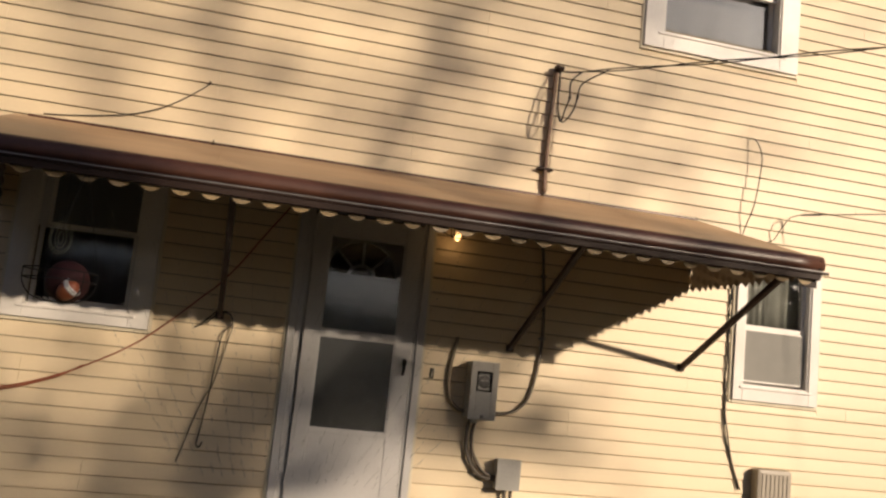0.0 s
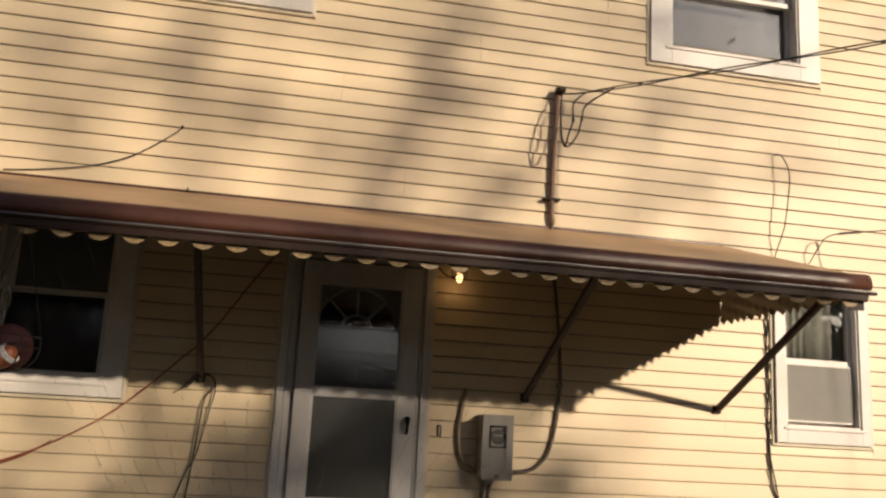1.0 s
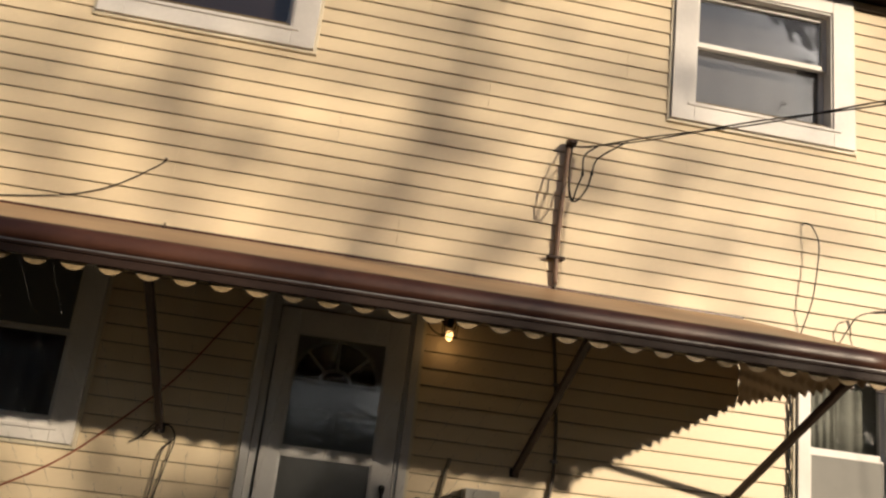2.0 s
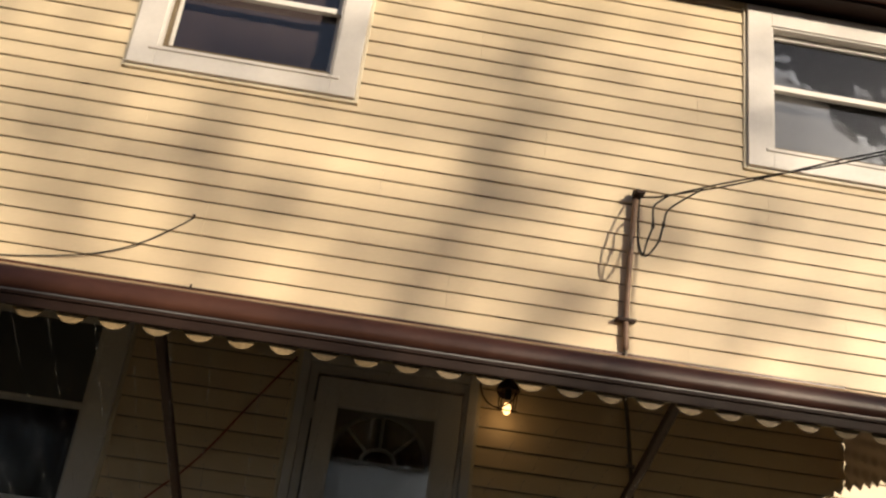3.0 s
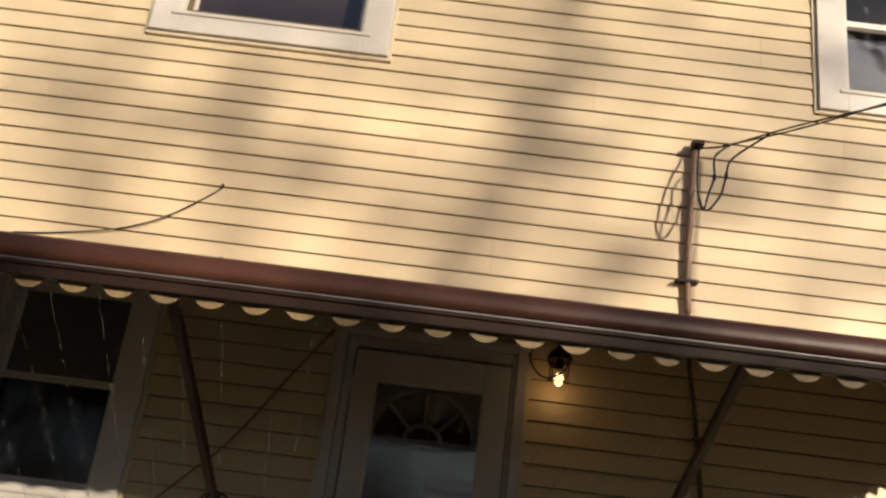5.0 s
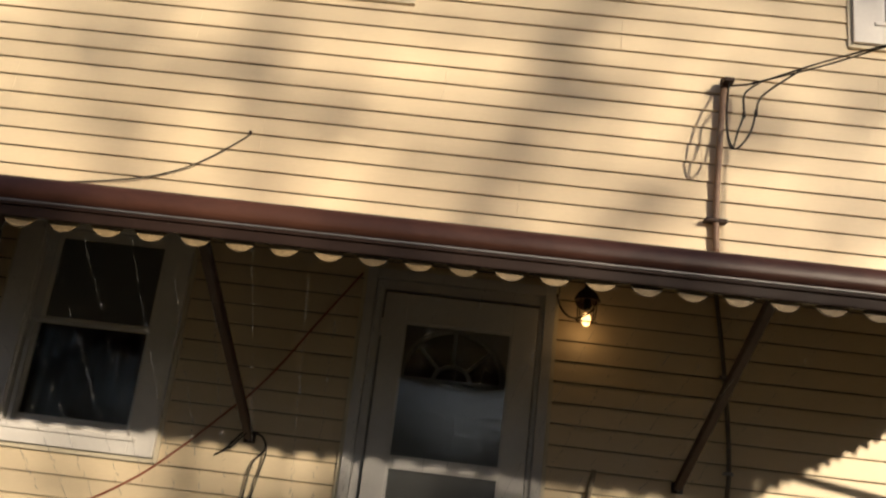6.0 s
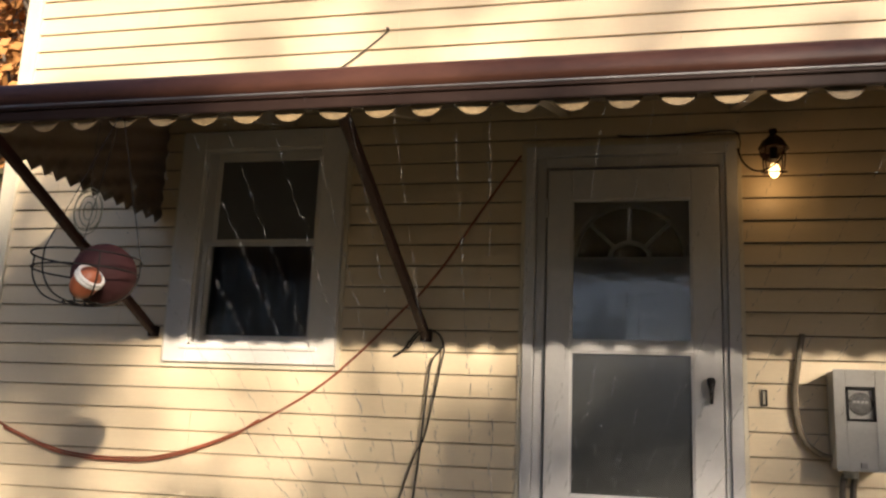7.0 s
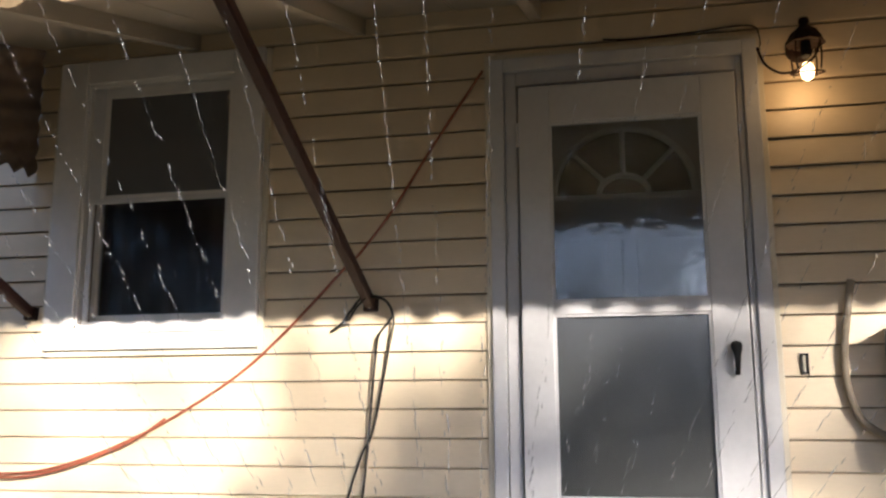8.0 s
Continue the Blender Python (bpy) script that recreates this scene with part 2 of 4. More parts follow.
for xa, xb in zip(xs, xs[1:]):
    for za, zb in zip(zs, zs[1:]):
        cx, cz = (xa + xb) / 2, (za + zb) / 2
        if not any(h[0] < cx < h[1] and h[2] < cz < h[3] for h in HOLES):
            box(xa, xb, 0.012, 0.16, za, zb, bm=bm)
bmesh.ops.remove_doubles(bm, verts=bm.verts[:], dist=1e-5)
bm.to_mesh(wall.data)
bm.free()
wall.data.materials.append(WRAP)
for nm, dims, lab in (("wall_left", (XL, XL + 0.15, 0.16, 7.0), "yellow side wall of the house"), ("wall_right", (XR - 0.15, XR, 0.16, 7.0), "yellow side wall of the house"), ("wall_back", (XL, XR, 7.0, 7.15), "yellow rear wall of the house")):
    tagged(part(nm, box(*dims, ZG - 0.3, ZE), SIDING), lab, "wall", kind="structure")
tagged(part("wall_partition", box(XL + 0.15, XR - 0.15, 2.4, 2.5, ZG, ZE), INDOOR), "inner wall behind the windows, coloured near black as unlit", "wall", kind="structure")
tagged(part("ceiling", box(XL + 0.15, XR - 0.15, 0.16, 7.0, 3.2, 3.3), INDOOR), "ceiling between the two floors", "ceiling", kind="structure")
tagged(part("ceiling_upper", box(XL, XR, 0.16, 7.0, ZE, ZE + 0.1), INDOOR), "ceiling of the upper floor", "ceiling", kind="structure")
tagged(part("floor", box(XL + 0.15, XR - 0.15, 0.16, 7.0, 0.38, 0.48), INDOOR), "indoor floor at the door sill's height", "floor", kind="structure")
bm = bmesh.new()
R = 46
bmesh.ops.create_grid(bm, x_segments=R, y_segments=R, size=1)
for v in bm.verts:
    x, y = math.copysign(abs(v.co.x) ** 2.2, v.co.x) * 400, math.copysign(abs(v.co.y) ** 2.2, v.co.y) * 400
    far = max(0, math.hypot(x, y) - 6)
    v.co = Vector((x, y, ZG + 0.05 * min(far, 20) / 6 * noise.noise((x * 0.15, y * 0.15, 0))))
tagged(part("ground", bm, GRASS, smooth=True), "lawn strewn with fallen autumn leaves", "ground", kind="structure")
tagged(part("stoop", box(-0.30, 0.80, -0.50, 0.0, ZG - 0.2, 0.44, 0.015), STOOP), "dark timber stoop in front of the door", "step", kind="structure")

# roof edge
eave = thing("roof", "brown eave with soffit and gutter over dark shingles", "roof", kind="structure")
part("soffit", box(XL - 0.15, XR + 0.15, -0.19, 0.012, 5.40, 5.415), DARKBROWN, eave)
bm = box(XL - 0.15, XR + 0.15, -0.20, -0.185, 5.375, 5.50)
part("fascia", bm, DARKBROWN, eave)
prof = [(-0.20, 5.40), (-0.26, 5.395), (-0.285, 5.42), (-0.285, 5.455), (-0.305, 5.475), (-0.312, 5.50), (-0.303, 5.503), (-0.297, 5.48), (-0.275, 5.46), (-0.275, 5.425), (-0.255, 5.41), (-0.20, 5.412)]
bm = bmesh.new()
ra = [bm.verts.new((XL - 0.15, y, z)) for y, z in prof]
rb = [bm.verts.new((XR + 0.15, y, z)) for y, z in prof]
for k in range(len(prof)):
    bm.faces.new((ra[k], ra[(k + 1) % len(prof)], rb[(k + 1) % len(prof)], rb[k]))
part("gutter", bm, BROWN, eave)
bm = bmesh.new()
rv = [bm.verts.new(c) for c in ((XL - 0.2, -0.22, 5.52), (XR + 0.2, -0.22, 5.52), (XR + 0.2, 3.6, 7.6), (XL - 0.2, 3.6, 7.6), (XR + 0.2, 7.4, 5.52), (XL - 0.2, 7.4, 5.52))]
bm.faces.new(rv[:4])
bm.faces.new((rv[3], rv[2], rv[4], rv[5]))
bmesh.ops.solidify(bm, geom=bm.faces[:], thickness=0.05)
part("shingles", bm, SHINGLE, eave)

# corner posts and door-side trim
for i, (x0, x1) in enumerate(((XL - 0.012, XL + 0.075), (XR - 0.075, XR + 0.012))):
    tagged(part("trim", box(x0, x1, -0.030, 0.010, ZG, ZE - 0.003, 0.006), CREAM), "cream vinyl corner post of the house", "trim", kind="structure")


# ---- windows ----
def frame_bars(parent, name, x0, x1, z0, z1, w, y0, y1, material, bevel=0.004, top=None, bottom=None):
    t, b = top or w, bottom or w
    for x_a, x_b, z_a, z_b in ((x0, x0 + w, z0, z1), (x1 - w, x1, z0, z1), (x0 + w, x1 - w, z1 - t, z1), (x0 + w, x1 - w, z0, z0 + b)):
        part(name, box(x_a, x_b, y0, y1, z_a, z_b, bevel), material, parent)


def window(name, label, cas, side, head, foot, mid, glass_side, back, glass=GLASS):
    """cas: x0, x1, z0, z1 of the casing; mid: z of the meeting rail; back: how deep the sashes sit."""
    w = thing(name, label, "window", kind="structure")
    x0, x1, z0, z1 = cas
    # casing boards, the outer edge strip and the sill lip
    for xa, xb, za, zb in ((x0, x0 + side, z0, z1), (x1 - side, x1, z0, z1), (x0 + side, x1 - side, z1 - head, z1), (x0 + side, x1 - side, z0, z0 + foot)):
        part("casing", box(xa, xb, -0.042, 0.012, za, zb, 0.004), WHITE, w)
    for xa, xb, za, zb in ((x0 - 0.022, x0 - 0.001, z0 - 0.022, z1), (x1 + 0.001, x1 + 0.022, z0 - 0.022, z1), (x0, x1, z0 - 0.024, z0 - 0.004)):
        part("edge_strip", box(xa, xb, -0.022, 0.012, za, zb, 0.003), CREAM, w)
    part("sill", box(x0 + side * 0.7, x1 - side * 0.7, -0.052, -0.030, z0 + foot - 0.022, z0 + foot - 0.002, 0.005), WHITE, w)
    # jamb lining
    ix0, ix1, iz0, iz1 = x0 + side, x1 - side, z0 + foot, z1 - head
    for xa, xb, za, zb in ((ix0 - 0.002, ix0 + 0.012, iz0, iz1), (ix1 - 0.012, ix1 + 0.002, iz0, iz1), (ix0, ix1, iz1 - 0.012, iz1 + 0.002), (ix0, ix1, iz0 - 0.002, iz0 + 0.012)):
        part("jamb", box(xa, xb, -0.030, 0.12, za, zb), WHITE, w)
    g = glass_side
    up = part("upper_sash", box(ix0 + 0.012, ix0 + g, back, back + 0.03, mid, iz1 - 0.012, 0.003), WHITE, w)
    part("stile", box(ix1 - g, ix1 - 0.012, back, back + 0.03, mid, iz1 - 0.012, 0.003), WHITE, up)
    part("top_rail", box(ix0 + g, ix1 - g, back, back + 0.03, iz1 - g, iz1 - 0.012, 0.003), WHITE, up)
    part("meeting_rail", box(ix0 + 0.012, ix1 - 0.012, back - 0.006, back + 0.034, mid - 0.002, mid + 0.036, 0.004), WHITE, up)
    p = part("pane", box(ix0 + g - 0.004, ix1 - g + 0.004, back + 0.012, back + 0.016, mid + 0.03, iz1 - g + 0.004), glass, up)
    p.visible_shadow = False
    lo = part("lower_sash", box(ix0 + 0.012, ix0 + g, back + 0.036, back + 0.066, iz0 + 0.012, mid + 0.03, 0.003), WHITE, w)
    part("stile", box(ix1 - g, ix1 - 0.012, back + 0.036, back + 0.066, iz0 + 0.012, mid + 0.03, 0.003), WHITE, lo)
    part("bottom_rail", box(ix0 + g, ix1 - g, back + 0.036, back + 0.066, iz0 + 0.012, iz0 + g + 0.01, 0.003), WHITE, lo)
    p = part("pane", box(ix0 + g - 0.004, ix1 - g + 0.004, back + 0.05, back + 0.054, iz0 + g + 0.006, mid + 0.02), glass, lo)
    p.visible_shadow = False
    return w


def hanging(name, label, category, x0, x1, y, z0, z1, material, folds, depth):
    """A curtain or blind with soft upright folds."""
    bm = bmesh.new()
    n = folds * 6
    rows = []
    for z in (z0, (z0 + z1) / 2, z1):
        rows.append([bm.verts.new((x0 + (x1 - x0) * k / n, y + depth * math.sin(2 * math.pi * folds * k / n) + 0.3 * depth * math.sin(5.3 * k / n * 6), z)) for k in range(n + 1)])
    for a, b in zip(rows, rows[1:]):
        for k in range(n):
            bm.faces.new((a[k], a[k + 1], b[k + 1], b[k]))
    bmesh.ops.solidify(bm, geom=bm.faces[:], thickness=0.003)
    return tagged(part(name, bm, material, smooth=True), label, category)


window("window_1", "wide white upstairs window with a low sliding sash", (-1.532, -0.200, 4.184, 5.37), 0.155, 0.14, 0.125, 4.785, 0.045, 0.03)
window("window_2", "wide white upstairs window with a low sliding sash", (2.194, 3.535, 4.184, 5.36), 0.160, 0.14, 0.130, 4.785, 0.045, 0.03)
w3 = window("window_3", "small white window with screens under the awning", (-1.988, -1.10, 1.612, 2.785), 0.125, 0.095, 0.085, 2.205, 0.045, 0.0, DULL)
window("window_4", "white double-hung window beside the awning's end", (3.12, 3.846, 1.570, 2.73), 0.077, 0.10, 0.11, 2.112, 0.04, 0.03)
part("sash_stop", box(-1.850, -1.797, -0.010, 0.045, 2.212, 2.684, 0.003), GREYWHITE, w3)
hanging("blind", "plum-brown blind behind the upstairs window", "blind", -1.45, -0.26, 0.172, 4.2, 5.3, PLUM, 5, 0.003)
hanging("blind", "dull grey blind behind the upstairs window", "blind", 2.28, 3.46, 0.172, 4.2, 5.3, SLATE, 5, 0.003)
hanging("curtain", "pale gathered curtain behind the window", "curtain", 3.208, 3.755, 0.110, 1.67, 2.14, CURTAIN, 8, 0.005)
hanging("curtain", "pale gathered curtain behind the window", "curtain", 3.208, 3.47, 0.112, 2.135, 2.64, CURTAIN, 5, 0.006)
hanging("curtain", "pale gathered curtain behind the window", "curtain", 3.473, 3.755, 0.112, 2.135, 2.64, CURTAIN, 3, 0.007)
# added sheet: its colour stands in for brownish reflections in the lower pane
hanging("curtain", "plum-brown sheet added for the brownish reflections in the pane", "curtain", -1.842, -1.243, 0.112, 1.69, 2.24, PLUM, 6, 0.006)
scr = thing("window_screen", "grey insect screen fixed over the window sashes", "screen")
frame_bars(scr, "screen_frame", -1.795, -1.232, 2.212, 2.672, 0.022, -0.012, -0.002, WHITE, 0.002, 0.042, 0.014)
part("upper_mesh", box(-1.775, -1.252, -0.008, -0.006, 2.225, 2.631), SCREEN, scr)
frame_bars(scr, "screen_frame", -1.836, -1.230, 1.704, 2.210, 0.022, -0.020, -0.010, GREYWHITE, 0.002, 0.020, 0.018)

scr = thing("window_screen", "pale dusty insect screen in the lower sash", "screen")
frame_bars(scr, "screen_frame", 3.226, 3.738, 1.712, 2.112, 0.012, 0.010, 0.020, WHITE, 0.002)
part("mesh", box(3.237, 3.727, 0.014, 0.016, 1.723, 2.101), PALESCREEN, scr)

# ---- door ----
door = thing("door_1", "white storm door with a fanlight door behind it", "door", kind="structure")
for xa, xb, za, zb in ((-0.215, -0.165, 0.48, 2.65), (0.67, 0.72, 0.48, 2.65), (-0.165, 0.67, 2.60, 2.65)):
    part("casing", box(xa, xb, -0.040, 0.012, za, zb, 0.004), GREYWHITE, door)
for xa, xb, za, zb in ((-0.163, -0.120, 0.48, 2.598), (0.648, 0.668, 0.48, 2.598), (-0.120, 0.648, 2.548, 2.598)):
    part("stop", box(xa, xb, -0.022, 0.14, za, zb, 0.003), GREYWHITE, door)
for xa, xb, za, zb in ((-0.236, -0.2165, 0.48, 2.66), (0.7215, 0.740, 0.48, 2.66), (-0.236, 0.740, 2.653, 2.672)):
    part("edge_strip", box(xa, xb, -0.022, 0.012, za, zb, 0.003), CREAM, door)
part("threshold", box(-0.163, 0.668, -0.05, 0.14, 0.44, 0.485, 0.004), STEEL, door)
leaf = part("storm_leaf", box(-0.110, 0.0, -0.052, -0.022, 0.50, 2.53, 0.004), GREYWHITE, door)
part("stile", box(0.52, 0.64, -0.052, -0.022, 0.50, 2.53, 0.004), GREYWHITE, leaf)
part("top_rail", box(0.0, 0.52, -0.052, -0.022, 2.388, 2.53, 0.004), GREYWHITE, leaf)
part("mid_rail", box(0.0, 0.52, -0.052, -0.022, 1.702, 1.748, 0.003), GREYWHITE, leaf)
part("kick_panel", box(0.0, 0.52, -0.048, -0.026, 0.50, 1.088, 0.004), GREYWHITE, leaf)
part("kick_rail", box(0.0, 0.52, -0.056, -0.046, 1.062, 1.09, 0.003), GREYWHITE, leaf)
for za, zb in ((1.748, 2.388), (1.09, 1.702)):
    p = part("pane", box(0.0, 0.52, -0.038, -0.034, za, zb), WET if za > 1.5 else DUSTY, leaf)
    p.visible_shadow = False
    for xa, xb, zc, zd in ((0.0, 0.008, za, zb), (0.512, 0.52, za, zb), (0.008, 0.512, za, za + 0.008), (0.008, 0.512, zb - 0.008, zb)):
        part("bead", box(xa, xb, -0.046, -0.028, zc, zd), GREYWHITE, leaf)
part("screen", box(0.008, 0.512, -0.031, -0.029, 1.098, 1.694), DOORSCREEN, leaf, "grey insect screen")
for z in (0.75, 2.35):
    part("hinge", tube([(-0.112, -0.052, z - 0.045), (-0.112, -0.056, z + 0.045)], 0.006), GREYWHITE, leaf)
HX, HZ = 0.590, 1.490
bm = lathe([(0.0, 0.0), (0.007, 0.002), (0.009, 0.030), (0.011, 0.062), (0.0165, 0.082), (0.0185, 0.096), (0.014, 0.108), (0.0, 0.112)], (0, 0, 0), 16)
for v in bm.verts:
    v.co = Vector((HX + v.co.x, -0.072 - 0.016 * math.sin(v.co.z / 0.112 * math.pi) + v.co.y * 0.8, HZ + v.co.z))
box(HX - 0.007, HX + 0.007, -0.078, -0.050, HZ + 0.004, HZ + 0.018, 0.003, bm=bm)
box(HX - 0.007, HX + 0.007, -0.078, -0.050, HZ + 0.088, HZ + 0.102, 0.003, bm=bm)
part("handle", bm, BLACK, leaf, "black pull handle", True)
# inner door with a fan-shaped light
part("inner_leaf", box(-0.118, 0.648, 0.085, 0.125, 0.49, 2.13), GREYWHITE, door)
FX, FZ, FR = 0.252, 2.150, 0.250
for xa, xb in ((-0.118, FX - FR), (FX + FR, 0.648)):
    part("inner_stile", box(xa, xb, 0.085, 0.125, 2.13, 2.545), GREYWHITE, door)
arc = [(FX + FR * math.cos(a), FZ + 0.97 * FR * math.sin(a)) for a in [math.pi * k / 24 for k in range(25)]]
half = (len(arc) - 1) // 2
bm = bmesh.new()
for sect in (arc[:half + 1], arc[half:]):
    for (xa, za), (xb, zb) in zip(sect, sect[1:]):
        pts = [(xa, za), (xa, 2.545), (xb, 2.545), (xb, zb)]
        f = [bm.verts.new((x, 0.085, z)) for x, z in pts]
        k = [bm.verts.new((x, 0.125, z)) for x, z in pts]
        bm.faces.new(f)
        bm.faces.new(k[::-1])
        bm.faces.new((f[0], f[3], k[3], k[0]))
part("inner_top", bm, GREYWHITE, door)
part("fan_bottom_rail", box(FX - FR, FX + FR, 0.083, 0.125, 2.131, FZ, 0.002), GREYWHITE, door)
part("fan_rim", tube([(x, 0.082, z) for x, z in arc], 0.013, 8, steps=1), PAINTED, door)
part("fan_hub", tube([(FX + 0.088 * math.cos(a), 0.082, FZ + 0.066 * math.sin(a)) for a in [math.pi * k / 12 for k in range(13)]], 0.010, 8, steps=1), PAINTED, door)
for a in (42, 90, 138):
    ca, sa = math.cos(radians(a)), math.sin(radians(a))
    part("fan_spoke", tube([(FX + 0.088 * ca, 0.082, FZ + 0.066 * sa), (FX + FR * ca, 0.082, FZ + FR * 0.97 * sa)], 0.009), PAINTED, door)
p = part("fan_pane", prism([(x, z) for x, z in arc], 0.10, 0.104), GLASS, door)
p.visible_shadow = False
for xa, xb, za, zb in ((0.0, 0.24, 0.62, 1.20), (0.29, 0.53, 0.62, 1.20), (0.0, 0.24, 1.30, 1.98), (0.29, 0.53, 1.30, 1.98)):
    part("raised_panel", box(xa, xb, 0.078, 0.088, za, zb, 0.004), GREYWHITE, door)

# ---- awning ----
AX0, AX1, AY = -2.10, 2.735, -1.478
awning = thing("awning", "brown and tan metal awning with a scalloped cream edge", "awning")
TOP_W, TOP_F = 2.893, 2.442


def roof_z(y):
    return TOP_W + (TOP_F - TOP_W) * (y / AY)


def slab(x0, x1, ya, yb, off0, off1):
    bm = bmesh.new()
    vs = [bm.verts.new((x, y, roof_z(y) + o)) for x in (x0, x1) for y, o in ((ya, off0), (yb, off0), (yb, off1), (ya, off1))]
    for f in ((0, 1, 2, 3), (7, 6, 5, 4), (0, 4, 5, 1), (1, 5, 6, 2), (2, 6, 7, 3), (3, 7, 4, 0)):
        bm.faces.new([vs[k] for k in f])
    bmesh.ops.recalc_face_normals(bm, faces=bm.faces[:])
    return bm


n_pan = 11
step = (AX1 - AX0) / n_pan
for k in range(n_pan):
    xa = AX0 + step * k
    top = part("roof_pan", slab(xa, xa + step - 0.0005, -0.004, AY + 0.01, -0.012, 0.0), TAN, awning)
    part("underside", slab(xa + 0.003, xa + step - 0.003, -0.006, AY + 0.02, -0.020, -0.0125), PANEL, awning, "cream underside panel")
for x in (-1.41, -0.72, -0.045, 0.716, 1.43, 2.12):
    part("rafter", slab(x - 0.022, x + 0.022, -0.008, AY + 0.03, -0.085, -0.0205), PANEL, awning, "cream metal rafter")
part("flashing", box(AX0 + 0.08, AX1 + 0.015, -0.026, -0.014, TOP_W - 0.012, TOP_W + 0.008, 0.003), BROWN, awning)
# rolled front fascia
prof = [(0.045, 0.004), (0.010, 0.008), (-0.018, -0.004), (-0.034, -0.026), (-0.038, -0.060), (-0.030, -0.082), (-0.004, -0.086), (0.010, -0.082), (0.0, -0.074), (-0.022, -0.072), (-0.028, -0.058), (-0.025, -0.030), (-0.013, -0.012), (0.010, -0.002), (0.045, -0.006)]
bm = bmesh.new()
rings = [[bm.verts.new((x, AY + a, TOP_F + b + 0.004)) for a, b in prof] for x in np.linspace(AX0 - 0.03, AX1 + 0.03, 30)]
for ra, rb in zip(rings, rings[1:]):
    for k in range(len(prof)):
        bm.faces.new((ra[k], ra[(k + 1) % len(prof)], rb[(k + 1) % len(prof)], rb[k]))
bm.faces.new(rings[0][::-1])
bm.faces.new(rings[-1])
bmesh.ops.recalc_face_normals(bm, faces=bm.faces[:])
part("front_fascia", bm, BROWN, awning, "glossy red-brown rolled front edge", True)
rail = part("front_rail", box(AX0 - 0.045, AX1 + 0.05, AY - 0.048, AY - 0.020, 2.336, 2.348, 0.004), DARKBROWN, awning, "dark metal drip rail")
part("rail_lip", box(AX0 - 0.045, AX1 + 0.05, AY - 0.050, AY - 0.036, 2.3482, 2.355, 0.002), STEEL, rail, "worn bright lip")
part("rail_backing", box(AX0, AX1, AY - 0.040, AY - 0.018, 2.300, 2.3355, 0.005), DARKBROWN, awning)
# scalloped edge
PITCH = 0.1485
SX = -0.621
first = math.ceil((AX0 + 0.05 - SX) / PITCH)
last = math.floor((AX1 - SX) / PITCH)
flap = prism([(-0.058, 0.0), (0.058, 0.0), (0.050, -0.012), (0.036, -0.026), (0.020, -0.035), (0.0, -0.038), (-0.020, -0.035), (-0.036, -0.026), (-0.050, -0.012)], -0.002, 0.002)
flap_mesh = bpy.data.meshes.new("scallop")
flap.to_mesh(flap_mesh)
flap.free()
flap_mesh.materials.append(SCALLOP)
for k in range(first, last + 1):
    ob = new("scallop", flap_mesh)
    ob.parent = awning
    ob.matrix_basis = pose(SX + PITCH * k, AY - 0.013, 2.307, random.uniform(-12, 12), random.uniform(-3, 3), random.uniform(-4, 4))
# hidden plate added to keep sun from leaking between fascia and rail
part("sun_stop_plate", box(AX0 + 0.002, AX1 - 0.002, AY - 0.004, AY + 0.004, 2.318, 2.412), DARKBROWN, awning)
part("corner_bracket", box(AX1 - 0.10, AX1 - 0.004, AY - 0.011, AY - 0.005, 2.255, 2.325, 0.002), DARKBROWN, awning)
# corrugated end panels
for x, s in ((AX0, 1), (AX1, -1)):
    bm = bmesh.new()
    teeth = 17
    n, m = teeth * 6, 30
    rows = []
    for j in range(m + 1):
        row = []
        for k in range(n + 1):
            y = -0.01 + (AY + 0.03) * k / n
            wave = 2 * abs((teeth * k / n) % 1 - 0.5) * 2 - 1
            low, high = (2.325 if x < 0 else 2.342) - 0.018 * (k / n), roof_z(y) - 0.008
            up = high + (low - high) * j / m
            fade = (j / m) ** 3
            row.append(bm.verts.new((x + s * (0.006 * math.sin(2 * math.pi * (high - up) / 0.085) + 0.004 * wave * fade), y, up + 0.016 * wave * fade)))
        rows.append(row)
    for ra, rb in zip(rows, rows[1:]):
        for k in range(n):
            bm.faces.new((ra[k], ra[k + 1], rb[k + 1], rb[k]))
    bmesh.ops.solidify(bm, geom=bm.faces[:], thickness=0.003)
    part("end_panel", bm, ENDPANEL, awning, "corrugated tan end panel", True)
    part("end_cap", tube([(x, AY - 0.02, TOP_F - 0.02), (x, AY - 0.02, 2.318)], 0.016), DARKBROWN, awning)

STRUTS = (-2.062, -0.664, 1.351, 2.692)
